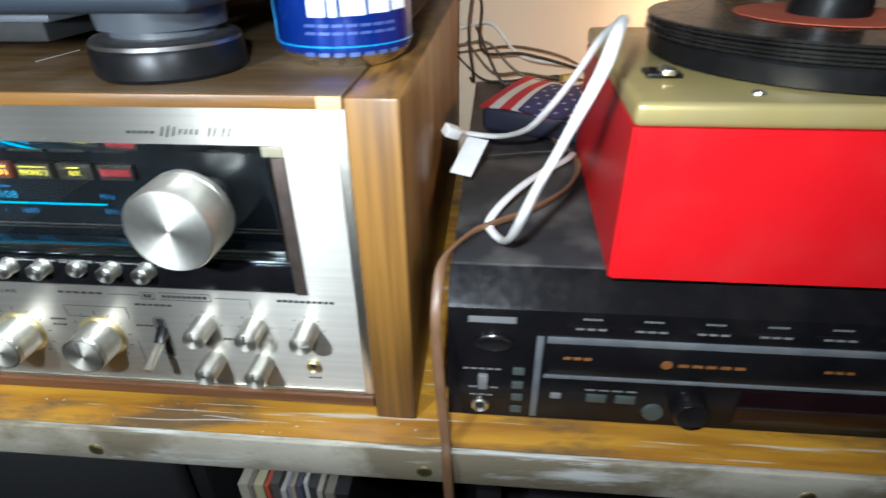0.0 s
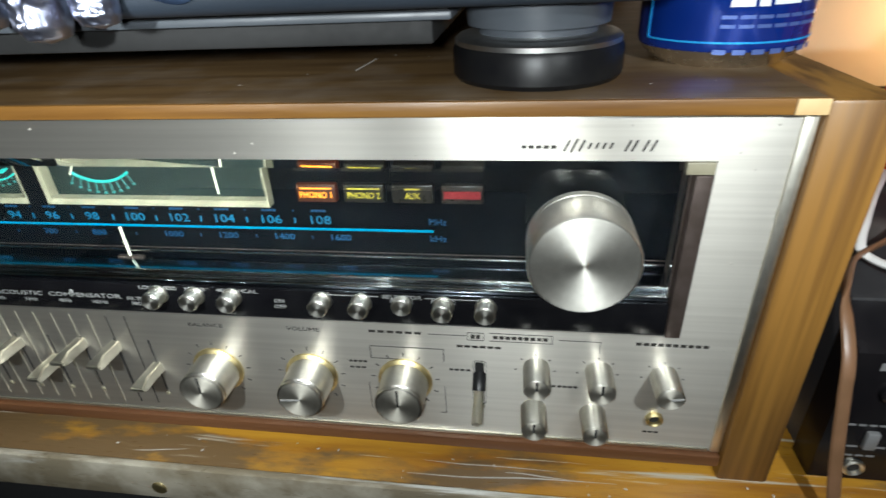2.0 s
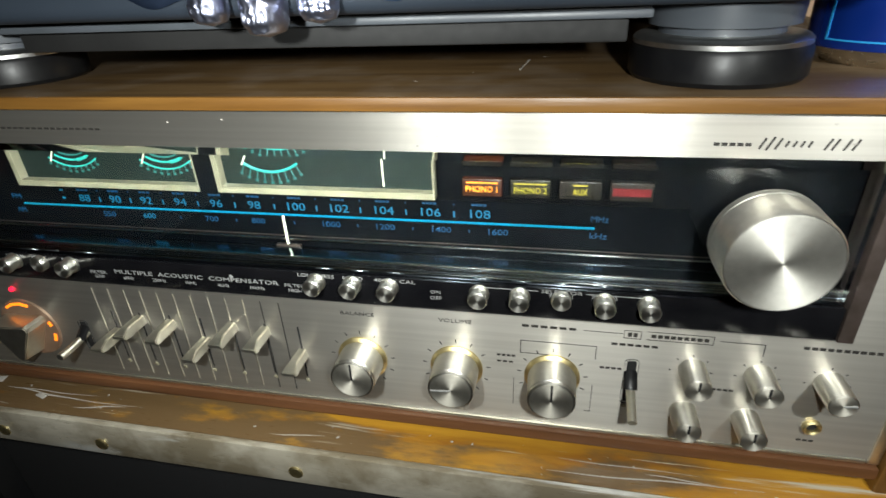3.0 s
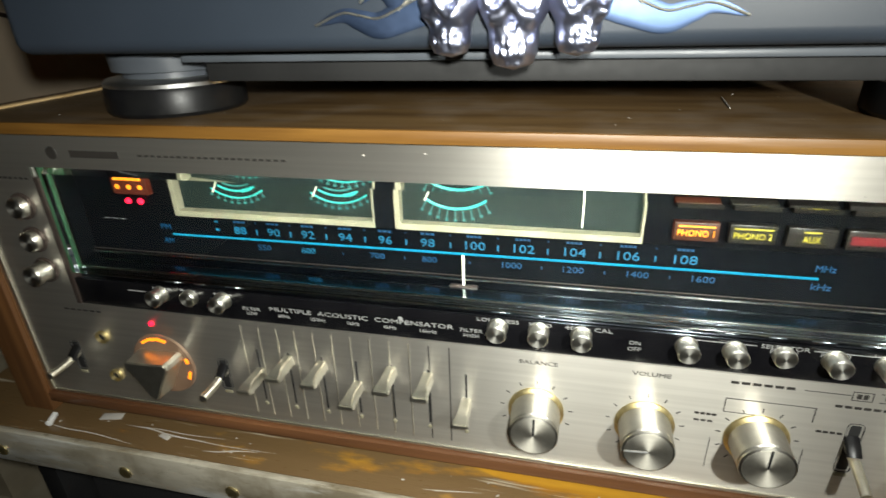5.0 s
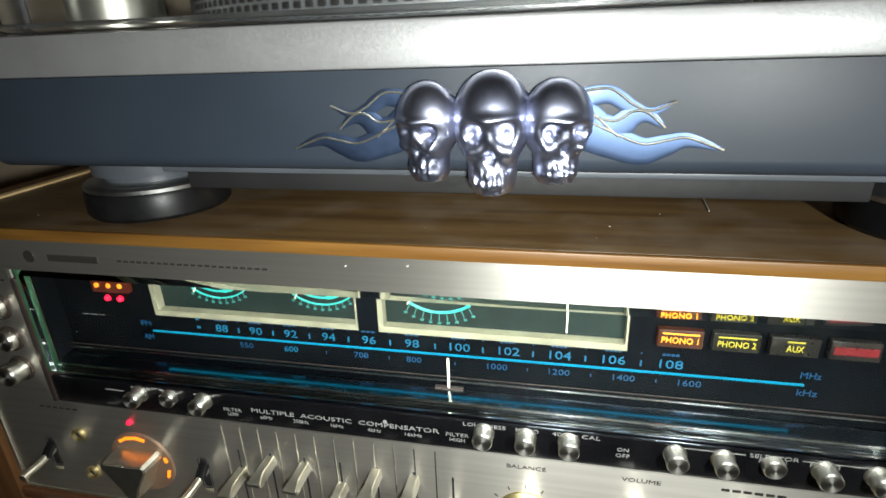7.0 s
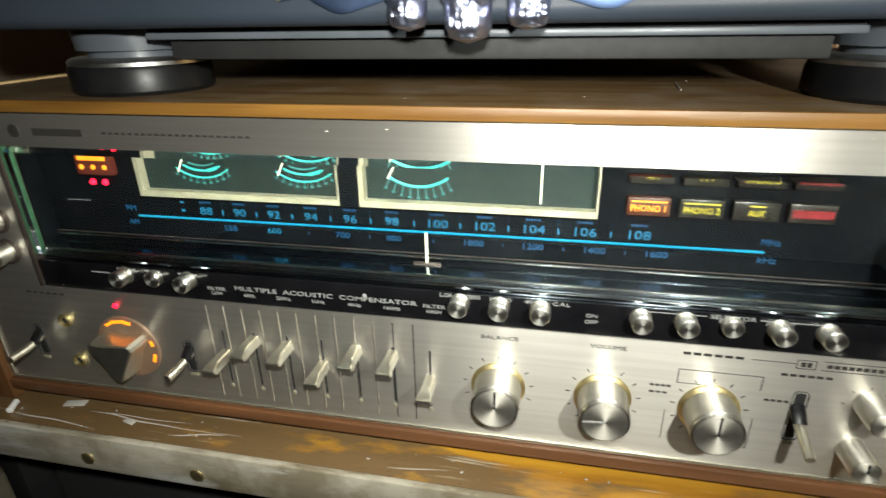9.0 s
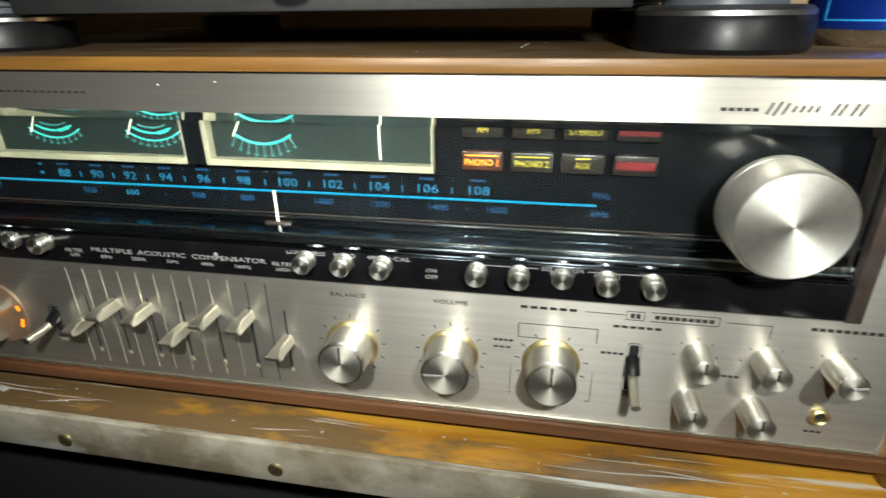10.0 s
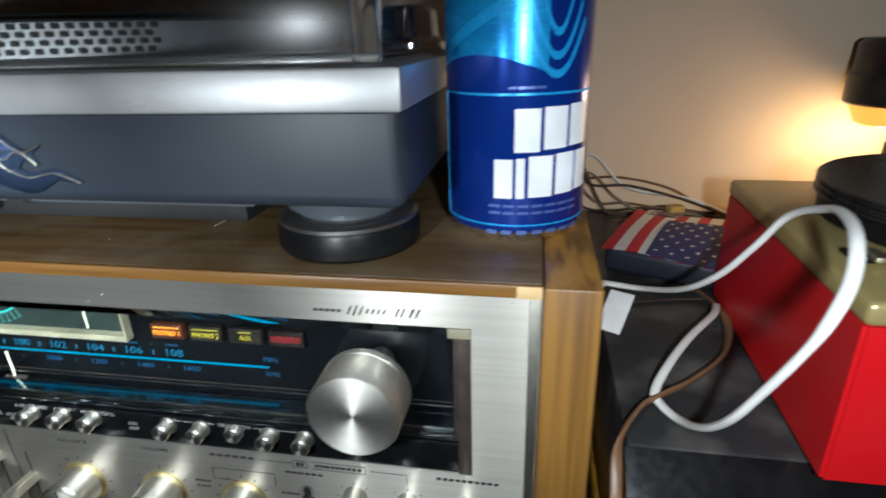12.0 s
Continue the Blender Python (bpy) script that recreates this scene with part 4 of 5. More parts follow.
trim = to_mesh("ring", lathe([(0.0140, 0.0346), (0.0158, 0.0346), (0.0172, 0.0330), (0.0178, 0.030), (0.0178, 0.01)], 48), DARKCHROME)
neck = to_mesh("foot", lathe([(0.0150, 0.0245), (0.0205, 0.0245), (0.0211, 0.0292), (0.0324, 0.0300), (0.0324, 0.01)], 48), GREYFOOT)
for fx in (-0.182, 0.182):
    for fy in (0.0435, 0.300):
        ft = part("foot", neck, GREYFOOT, tt, "grey isolating foot", at=(fx, fy, TOP))
        part("pad", pad, RUBBER, ft, "black rubber pad")
        part("ring", trim, DARKCHROME, ft, "grey metal ring")
# platter, mat, record on it
plat = part("platter", lathe([(0.281, 0.150), (0.2835, 0.165), (0.2990, 0.165), (0.3005, 0.162), (0.3005, 0.02)], 96), PLATTER, tt, "cast aluminium platter with strobe dots", at=(-0.035, 0.178, 0))
dot = to_mesh("strobe_dot", bx(-0.0019, 0.0019, -0.0003, 0.0006, -0.0013, 0.0013, 0.0005), SLOT)
for row, z in enumerate((0.2862, 0.2900, 0.2938, 0.2974)):
    for i in range(44):
        a = radians(-90 - 46 + 92 * (i + 0.5 * (row % 2)) / 44)
        part("strobe_dot", dot, SLOT, plat, at=(0.1652 * math.cos(a), 0.1652 * math.sin(a), z), turn=(0, 0, math.degrees(a) + 90))
part("slipmat", lathe([(0.3006, 0.148), (0.3036, 0.150), (0.3042, 0.148), (0.3042, 0.02)], 64), RUBBER, tt, "black slipmat", at=(-0.035, 0.178, 0))
part("mat_print", tube([(-0.03 + 0.09 * math.cos(a), 0.165 + 0.09 * math.sin(a), 0.3046) for a in np.linspace(-2.4, -0.7, 8)], 0.006, 8, 5, flat=0.06), mat("green_print", (0.05, 0.55, 0.06), rough=0.6), tt, "bright green print on the slipmat")
part("strobe_tower", lathe([(0.279, 0.021), (0.283, 0.022), (0.305, 0.022), (0.308, 0.019), (0.308, 0.002)], 40), SATIN, tt, "round satin strobe tower", at=(-0.190, 0.052, 0))
part("start_button", lathe([(0.279, 0.016), (0.2825, 0.016), (0.2835, 0.0145), (0.2835, 0.002)], 32), SATIN, tt, "round metal start button", at=(-0.150, 0.035, 0))
part("pitch_slider", bx(0.190, 0.206, 0.03, 0.13, 0.2793, 0.2815, 0.0008), RUBBER, tt)
part("arm_base", lathe([(0.279, 0.030), (0.284, 0.030), (0.288, 0.024), (0.306, 0.022), (0.309, 0.019), (0.309, 0.002)], 40), BRIGHTCHROME, tt, "bright metal tonearm base", at=(0.175, 0.225, 0))
part("tonearm", tube([(0.175, 0.225, 0.318), (0.178, 0.15, 0.318), (0.172, 0.09, 0.317), (0.150, 0.045, 0.315)], 0.0042, 12), BRIGHTCHROME, tt, "bright S-shaped tonearm")
part("headshell", bx(-0.008, 0.008, -0.022, 0.012, -0.003, 0.003, 0.001), RUBBER, tt, at=(0.148, 0.038, 0.3145), turn=(0, 0, -35))
# dust cover: five thin acrylic walls
CX, CY0, CY1, CZ0, CZ1, TH = 0.216, 0.002, 0.335, 0.2788, 0.345, 0.0028
cover = part("dust_cover", bx(-CX, CX, CY0, CY1, CZ1 - TH, CZ1, 0.0008), ACRYLIC, tt, "clear acrylic dust cover, closed")
for q in ((-CX, CX, CY0, CY0 + TH), (-CX, CX, CY1 - TH, CY1), (-CX, -CX + TH, CY0 + TH + 0.0002, CY1 - TH - 0.0002), (CX - TH, CX, CY0 + TH + 0.0002, CY1 - TH - 0.0002)):
    w = part("cover_wall", bx(q[0], q[1], q[2], q[3], CZ0, CZ1 - TH - 0.0002, 0.0006), ACRYLIC, cover)
    w.visible_shadow = False
cover.visible_shadow = False
for sx in (-1, 1):
    w = part("cover_corner", lathe([(CZ0, 0.0052), (CZ0 + 0.001, 0.0058), (CZ1 - 0.004, 0.0058), (CZ1 - 0.002, 0.005)], 24), RIM_ACRYLIC, cover, at=(sx * (CX - 0.0085), CY0 + 0.0088, 0))
    w.visible_shadow = False
w = part("cover_lip", tube([(-CX, CY0 - 0.0022, CZ0 + 0.0024), (0, CY0 - 0.0022, CZ0 + 0.0024), (CX, CY0 - 0.0022, CZ0 + 0.0024)], 0.0021, 14, 4), RIM_ACRYLIC, cover, "thick clear lower lip")
w.visible_shadow = False
for hx in (-0.15, 0.15):
    part("hinge", bx(hx - 0.018, hx + 0.018, 0.336, 0.352, 0.262, 0.300, 0.003), RUBBER, tt)


# badge: three chromed skull forms between flame tongues, one plain cast piece
def skull(bm, cx, cz, w, h, d, tilt, drop):
    res = bmesh.ops.create_uvsphere(bm, u_segments=64, v_segments=48, radius=1.0)
    for v in res["verts"]:
        x, y, z = v.co
        jaw = max(0.0, -z - 0.18)
        wide = float(np.interp(-z, (0, 0.2, 0.34, 0.5, 0.8, 0.93, 1.0), (1, 0.98, 0.84, 0.66, 0.62, 0.50, 0.0)))
        k = wide / max(0.02, math.hypot(x, y)) if z < 0 else 1.0
        px, pz = x * k, z if z > 0 else z * drop
        py = y * k * (0.95 + 0.15 * min(1, jaw))
        if y < 0:
            for ex in (-0.40, 0.40):
                py += 0.46 * math.exp(-(((px - ex) / 0.20) ** 2 + ((pz + 0.16 * drop) / 0.19) ** 2))
            py += 0.26 * math.exp(-((px / 0.11) ** 2 + ((pz + 0.42 * drop) / 0.15) ** 2))
            py -= 0.16 * math.exp(-((pz - 0.03) / 0.10) ** 2) * (1 - min(1, abs(px)))
            for ex in (-0.52, 0.52):
                py -= 0.20 * math.exp(-(((px - ex) / 0.20) ** 2 + ((pz + 0.40 * drop) / 0.14) ** 2))
            teeth = math.exp(-((pz + 0.72 * drop) / 0.13) ** 2) * (1 if abs(px) < 0.45 else 0)
            if pz < 0.02:
                rel = noise.noise(Vector((px * 5.5 + cx * 300, pz * 5.5, tilt))) + 0.6 * noise.noise(Vector((px * 11, pz * 11 + 4, cx * 90)))
                py += 0.075 * rel * min(1.0, (0.02 - pz) * 6)
            py += teeth * 0.07 * (math.sin(px * 34) + 0.9 * math.cos((pz + 0.72 * drop) * 24) - 0.6)
        q = Matrix.Rotation(radians(tilt), 3, "Z") @ Vector((px * w, py * d, pz * h))
        v.co = Vector((cx, Y0 - 0.0055, cz)) + q


def skull_part(name, parent, label, *form):
    bm = bmesh.new()
    skull(bm, *form)
    ob = part(name, bm, CHROME, parent, label)
    ob.data.set_sharp_from_angle(angle=radians(120))
    return ob


emblem = skull_part("emblem", tt, "blued chrome badge of three skulls between flames", 0.0005, 0.2458, 0.0138, 0.0155, 0.0145, 0, 1.84)
emblem.location = (0.0055, 0, 0)
skull_part("side_skull", emblem, "", -0.0225, 0.2448, 0.0122, 0.0134, 0.0110, -22, 1.72)
skull_part("side_skull", emblem, "", 0.0225, 0.2448, 0.0122, 0.0134, 0.0110, 22, 1.72)
for s in (-1, 1):
    fl, rims = bmesh.new(), bmesh.new()
    for pts, r in ((((0.030, 0.250), (0.040, 0.2515), (0.048, 0.2470), (0.054, 0.2455), (0.0620, 0.2490)), 0.0033),
                   (((0.030, 0.2420), (0.042, 0.2400), (0.048, 0.2440), (0.053, 0.2445), (0.0590, 0.2405)), 0.0050),
                   (((0.030, 0.2400), (0.042, 0.2355), (0.052, 0.2325), (0.060, 0.2345), (0.067, 0.2362), (0.0785, 0.2330)), 0.0058),
                   (((0.030, 0.2440), (0.036, 0.2420), (0.044, 0.2375)), 0.0066)):
        tube([(s * x * 0.98, Y0 - 0.0010, z + 0.0006) for x, z in pts], r * 1.1, 12, 8, flat=0.07, up=(0, -1, 0), taper=lambda u: max(0.06, (1 - u) ** 0.6), bm=fl)
        # raised rounded rim along the upper side of each tongue
        tube([(s * x * 0.98, Y0 - 0.0016, z + 0.0006 + r * 0.75 * (1 - i / (len(pts) - 1))) for i, (x, z) in enumerate(pts)], 0.00045, 8, 8, bm=rims)
    flame = part("flame", fl, FLAMEBLUE, emblem, "flat blued metal flame tongues")
    part("flame_rim", rims, SATIN, flame, "bright raised chrome rim")

# ---- the drink can ----
can = thing("drink_can", "tall blue aluminium drink can with white and pale blue print", "can", (0.2635, 0.0730, TOP))
R = 0.0348
part("can_body", lathe([(0.0072, R - 0.0012), (0.0098, R), (0.165, R), (0.170, R - 0.0008), (0.1755, R - 0.004), (0.182, R - 0.0075)], 64, cap=False), CANBLUE, can, "blue lacquered can wall")
part("can_base", lathe([(0.0022, 0.0245), (0.0, 0.0262), (0.0014, 0.0283), (0.0044, 0.0318), (0.0074, R - 0.0008)], 64), CANALU, can, "bare aluminium base rim")
part("can_lid", lathe([(0.180, 0.027), (0.1825, 0.0285), (0.1850, 0.0290), (0.1850, 0.0270), (0.1815, 0.0262), (0.1815, 0.002)], 64), CANALU, can, "bare aluminium lid")


def wrap(name, a0, a1, z0, z1, material, lift=0.00025, n=10, shape=None, label=""):
    """A patch of print that follows the can wall. Angles in degrees; minus 90 faces the viewer."""
    bm = bmesh.new()
    cols = []
    for i in range(n + 1):
        u = i / n
        a = radians(a0 + (a1 - a0) * u)
        b, t = shape(u) if shape else (0, 1)
        cols.append([bm.verts.new(((R + q) * math.cos(a), (R + q) * math.sin(a), z0 + (z1 - z0) * w)) for w in (b, t) for q in (0.0, lift)])
    for c, d in zip(cols, cols[1:]):
        bm.faces.new((c[1], d[1], d[3], c[3]))
        bm.faces.new((c[0], d[0], d[1], c[1]))
        bm.faces.new((c[3], d[3], d[2], c[2]))
    bm.faces.new((cols[0][0], cols[0][1], cols[0][3], cols[0][2]))
    bm.faces.new((cols[-1][0], cols[-1][2], cols[-1][3], cols[-1][1]))
    bmesh.ops.recalc_face_normals(bm, faces=bm.faces[:])
    return part(name, bm, material, can, label)


A = -96.0  # facing direction of the label's left part
wrap("border_line", A - 66, A + 110, 0.0108, 0.0115, CANCYAN, n=30)
wrap("border_line", A - 66, A + 110, 0.0706, 0.0716, CANCYAN, n=30)
for a in (A - 66, A + 110):
    wrap("border_line", a, a + 1.6, 0.0108, 0.0716, CANCYAN, n=2)
wrap("panel_print", A - 78, A + 30, 0.0762, 0.1361, CANLIGHT, n=30, shape=lambda u: (0.1454 * math.sin(3 * u) + 0.0426, 1 - 0.2 * abs(u - 0.5)), label="pale blue swirled panel")
wrap("panel_swirl", A - 60, A + 5, 0.0800, 0.1221, CANCYAN, lift=0.0004, n=24, shape=lambda u: (0.1361 + 0.5 * u, 0.2576 + 0.5 * u))
for a0, a1, z0 in ((12, 62, 0.0893), (16, 58, 0.0968), (22, 52, 0.1062)):
    wrap("panel_swirl", A + a0, A + a1, z0 - 0.012, z0 + 0.03, CANCYAN, lift=0.0004, n=24, shape=lambda u: (0.5 - 0.5 * math.sin(math.pi * u), 0.58 - 0.5 * math.sin(math.pi * u)))
# brand lettering as plain white blocks in two rows
for a0, a1, z0, z1 in ((A + 7, A + 26, 0.0459, 0.0650), (A + 29, A + 49, 0.0468, 0.0655), (A + 52, A + 72, 0.0473, 0.0660), (A - 8, A + 6, 0.0244, 0.0426), (A + 8.5, A + 15, 0.0244, 0.0431), (A + 18, A + 37, 0.0248, 0.0440), (A + 40, A + 58, 0.0253, 0.0445), (A + 61, A + 78, 0.0258, 0.0445)):
    wrap("print_block", a0, a1, z0, z1, CANWHITE, n=6)
for k in range(7):
    wrap("print_bar", A - 12 + 11 * k, A - 3 + 11 * k, 0.0200, 0.0213, CANPALE, n=3)
    wrap("print_bar", A - 12 + 11 * k, A - 3 + 11 * k, 0.0166, 0.0179, CANPALE, n=3)
    wrap("print_bar", A - 14 + 12 * k, A - 6 + 12 * k, 0.0067, 0.0086, CANPALE, n=3)
for k in range(4):
    wrap("print_bar", A + 2 + 7 * k, A + 8 + 7 * k, 0.0733, 0.0744, CANPALE, n=3)

# ---- the black disc deck ----
dk = thing("disc_deck", "dusty black hi-fi disc deck on the shelf", "disc deck", (0.322, 0, 0))
DW = 0.43
bm = bmesh.new()
prof = [(0.0, 0.004), (0.0, 0.0825), (0.0015, 0.084), (0.0165, 0.0985), (0.0165, 0.004)]
va = [bm.verts.new((0, y, z)) for y, z in prof]
vb = [bm.verts.new((DW, y, z)) for y, z in prof]
for i in range(len(prof)):
    j = (i + 1) % len(prof)
    bm.faces.new((va[i], va[j], vb[j], vb[i]))
bm.faces.new(va[::-1])
bm.faces.new(vb)
bmesh.ops.recalc_face_normals(bm, faces=bm.faces[:])
part("fascia", bm, FASCIA, dk, "glossy black front with a sloping top edge", smooth=False)
part("top_cover", bx(0.001, DW - 0.001, 0.0172, 0.40, 0.006, 0.0995, 0.0012), DECKBLACK, dk, "dusty black metal cover")
for fx in (0.04, DW - 0.04):
    for fy in (0.05, 0.35):
        part("foot", lathe([(0, 0.012), (0.0058, 0.013)], 20), RUBBER, dk, at=(fx, fy, 0.0))
part("maker_mark", bx(0.011, 0.036, -0.0004, 0.0, 0.0735, 0.0775), GREYPRINT, dk, smooth=False)
pw = part("power_button", lathe([(0, 0.0105), (0.0022, 0.0102), (0.0028, 0.009), (0.0016, 0.006), (0.0016, 0.001)], 32, "y"), FASCIA, dk, "oval black power button", at=(0.025, 0, 0.0612))
pw.scale = (1, 1, 0.55)
bars(5, 0.008, 0.030, 0.0405, 0.0011, -0.0001, GREYPRINT, dk)
bars(2, 0.008, 0.032, 0.0265, 0.0011, -0.0001, GREYPRINT, dk, gap=0.6)
part("timer_switch", bx(0.0170, 0.0225, -0.003, 0.0, 0.0270, 0.0375, 0.0008), GREYPRINT, dk, "small grey lever switch")
bars(3, 0.012, 0.026, 0.0205, 0.0010, -0.0001, GREYPRINT, dk)
j = part("phones_jack", lathe([(0, 0.0050), (0.0014, 0.0050), (0.0020, 0.0042), (0.0012, 0.0030), (0.0004, 0.0028)], 24, "y"), SATIN, dk, "metal headphone socket", at=(0.0185, 0, 0.0125))
part("socket_hole", lathe([(0, 0.0028), (0.0006, 0.0027)], 16, "y"), SLOT, j)
for z in (0.0405, 0.0300, 0.0205, 0.0110):
    part("key", bx(0.036, 0.0425, -0.0014, 0.0, z - 0.0026, z + 0.0026, 0.0006), GREENBTN, dk)
for i in range(8):
    x = 0.062 + 0.0305 * i
    b = part("key", bx(x, x + 0.024, -0.0016, 0.0, 0.0712, 0.0752, 0.0006), FASCIA, dk, "flat black key")
    bars(4, x + 0.008, x + 0.018, 0.0782, 0.0012, -0.0001, GREYPRINT, dk)
    bars(3, x + 0.004, x + 0.021, 0.0730, 0.0013, -0.0017, GREYPRINT, dk)
part("grey_strip", bx(0.053, DW - 0.02, -0.0012, 0.0, 0.0618, 0.0662, 0.0004), STRIP, dk)
part("grey_strip", bx(0.053, DW - 0.02, -0.0012, 0.0, 0.0368, 0.0392, 0.0004), STRIP, dk)
part("tray_front", bx(0.056, DW - 0.03, -0.0008, 0.0, 0.0398, 0.0612, 0.0004), FASCIA, dk)
bars(3, 0.062, 0.078, 0.0520, 0.0020, -0.0010, ORANGEPRINT, dk)
part("print_disc", lathe([(0, 0.0030), (0.0002, 0.0029)], 16, "y"), ORANGEPRINT, dk, at=(0.117, -0.0009, 0.0505))
bars(5, 0.122, 0.158, 0.0505, 0.0020, -0.0010, ORANGEPRINT, dk)
bars(3, 0.196, 0.212, 0.0510, 0.0018, -0.0010, ORANGEPRINT, dk)
bars(3, 0.238, 0.262, 0.0560, 0.0022, -0.0010, GREYPRINT, dk)
part("fascia_bar", bx(0.0475, 0.0512, -0.0010, 0.0, 0.0060, 0.0660, 0.0003), STRIP, dk)
part("key", bx(0.058, 0.064, -0.0015, 0.0, 0.0215, 0.0255, 0.0006), GREYPRINT, dk)
for x in (0.078, 0.094):
    part("key", bx(x, x + 0.011, -0.0018, 0.0, 0.0205, 0.0260, 0.0006), GREENBTN, dk)
bars(4, 0.076, 0.106, 0.0285, 0.0010, -0.0001, GREYPRINT, dk)
part("key", lathe([(0, 0.006), (0.002, 0.0055), (0.002, 0.001)], 20, "y"), GREENBTN, dk, at=(0.116, 0, 0.0145))
part("jog_dial", lathe([(0, 0.0100), (0.0085, 0.0094), (0.0098, 0.0085), (0.0098, 0.001)], 40, "y"), FASCIA, dk, "black turning dial", at=(0.134, 0, 0.0215))
bars(4, 0.124, 0.148, 0.0365, 0.0009, -0.0001, GREYPRINT, dk)
part("display_window", bx(0.160, DW - 0.02, -0.0006, 0.0, 0.0085, 0.0345, 0.0003), mat("dark_display", (0.012, 0.005, 0.006), rough=0.12), dk, "dark unlit display window")

# ---- the red record player ----
rp = thing("record_player", "bright red boxed record player with a gold deck plate", "record player", (0.4010, 0.001, 0.1022), 0.0)
W, D, SK = 0.25, 0.187, 0.007


def skewed(bm):
    for v in bm.verts:
        v.co.x += SK * v.co.y / D * (1 - v.co.x / W)
    return bm


bm = skewed(bx(0, W, 0, D, 0.0015, 0.0770))
bmesh.ops.bevel(bm, geom=[e for e in bm.edges if abs(e.verts[0].co.z - e.verts[1].co.z) > 0.01], offset=0.0015, segments=3, affect="EDGES")
part("box_body", flatten(bm), RED, rp, "glossy red box")
for fx in (0.02, W - 0.02):
    for fy in (0.02, D - 0.02):
        part("foot", lathe([(-0.0027, 0.008), (0.0016, 0.009)], 16), RUBBER, rp, at=(fx, fy, 0))
part("deck_plate", skewed(bx(-0.0008, W + 0.0008, -0.0008, D + 0.0008, 0.0772, 0.0880, 0.0030, 3)), GOLD, rp, "worn gold metal deck plate")
part("platter", lathe([(0.0885, 0.080), (0.0895, 0.0845), (0.0980, 0.0850), (0.1000, 0.0835), (0.1000, 0.02)], 80), RUBBER, rp, "black platter", at=(0.1105, 0.0915, 0))
for k in range(5):
    part("record", lathe([(0.1003, 0.0870), (0.1009, 0.0878), (0.1016, 0.0868), (0.1013, 0.046), (0.1016, 0.002)], 80), VINYL, rp, "black vinyl single in a stack", at=(0.1105 + 0.0006 * (k % 2), 0.0915 - 0.0005 * (k % 3), 0.0018 * k))
part("record_label", lathe([(0.1017, 0.0440), (0.1020, 0.0438), (0.1020, 0.004)], 48), LABEL, rp, "orange record label", at=(0.1105, 0.0915, 0.0072))
part("spindle_adapter", lathe([(0.1021, 0.0190), (0.106, 0.0190), (0.122, 0.0182), (0.124, 0.0165), (0.124, 0.002)], 40), RUBBER, rp, "black single adapter on the spindle", at=(0.1105, 0.0915, 0.0072))
sw = part("lever_switch", bx(0.012, 0.028, 0.038, 0.052, 0.0881, 0.0905, 0.0008), RUBBER, rp, "black slide switch")
part("switch_tip", bx(0.017, 0.023, 0.032, 0.044, 0.0906, 0.0935, 0.001), SATIN, sw)
part("screw", lathe([(0.088, 0.0030), (0.0892, 0.0026), (0.0892, 0.0006)], 14), SATIN, rp, at=(0.052, 0.014, 0))

# ---- cords ----
wc = thing("white_cord", "white flat cord looped over the red player with a paper tag", "cord")
part("cord_strand", tube([(0.402, 0.158, 0.107), (0.394, 0.138, 0.110), (0.372, 0.105, 0.112), (0.354, 0.076, 0.1105), (0.3425, 0.055, 0.1055), (0.344, 0.045, 0.1032), (0.350, 0.028, 0.107), (0.353, 0.006, 0.122), (0.356, -0.010, 0.140), (0.361, -0.019, 0.160), (0.367, -0.023, 0.176),
                          (0.373, -0.025, 0.192), (0.381, -0.018, 0.207), (0.387, -0.004, 0.217), (0.394, 0.020, 0.2185), (0.397, 0.042, 0.214), (0.394, 0.065, 0.203), (0.385, 0.074, 0.183), (0.374, 0.083, 0.163), (0.364, 0.108, 0.142), (0.348, 0.140, 0.126), (0.326, 0.150, 0.124), (0.3175, 0.138, 0.130)], 0.0025, 12, 8, flat=0.75), WHITECORD, wc, "white plastic cord")
part("plug_end", bx(-0.006, 0.006, -0.004, 0.004, -0.0038, 0.0038, 0.001), WHITECORD, wc, at=(0.3150, 0.131, 0.132), turn=(20, 25, 40))
part("paper_tag", bx(-0.008, 0.008, -0.017, 0.012, -0.0004, 0.0004, 0.0001), PAPER, wc, "small white paper tag", at=(0.3285, 0.118, 0.1215), turn=(38, 0, -28))
solid("brown_cord", tube([(0.392, 0.195, 0.1045), (0.402, 0.172, 0.1045), (0.404, 0.140, 0.1050), (0.390, 0.098, 0.1055), (0.365, 0.068, 0.1050), (0.345, 0.052, 0.1045), (0.332, 0.040, 0.1040), (0.319, 0.016, 0.1010), (0.3165, -0.003, 0.084), (0.317, -0.010, 0.064), (0.319, -0.016, 0.038), (0.322, -0.0235, 0.010), (0.3235, -0.0310, -0.004), (0.325, -0.0315, -0.04), (0.328, -0.032, -0.10), (0.327, -0.030, -0.24)], 0.0029, 10, 8, flat=0.5, up=(0, 1, 0.3)), BROWNCORD, "flat brown cord hanging down over the shelf edge", "cord")
solid("black_wire", tube([(0.402, 0.180, 0.1012), (0.375, 0.176, 0.1012), (0.345, 0.168, 0.1012), (0.318, 0.160, 0.1012)], 0.0011, 8), DARKCORD, "thin black wire lying on the black deck", "wire")
rng = random.Random(3)
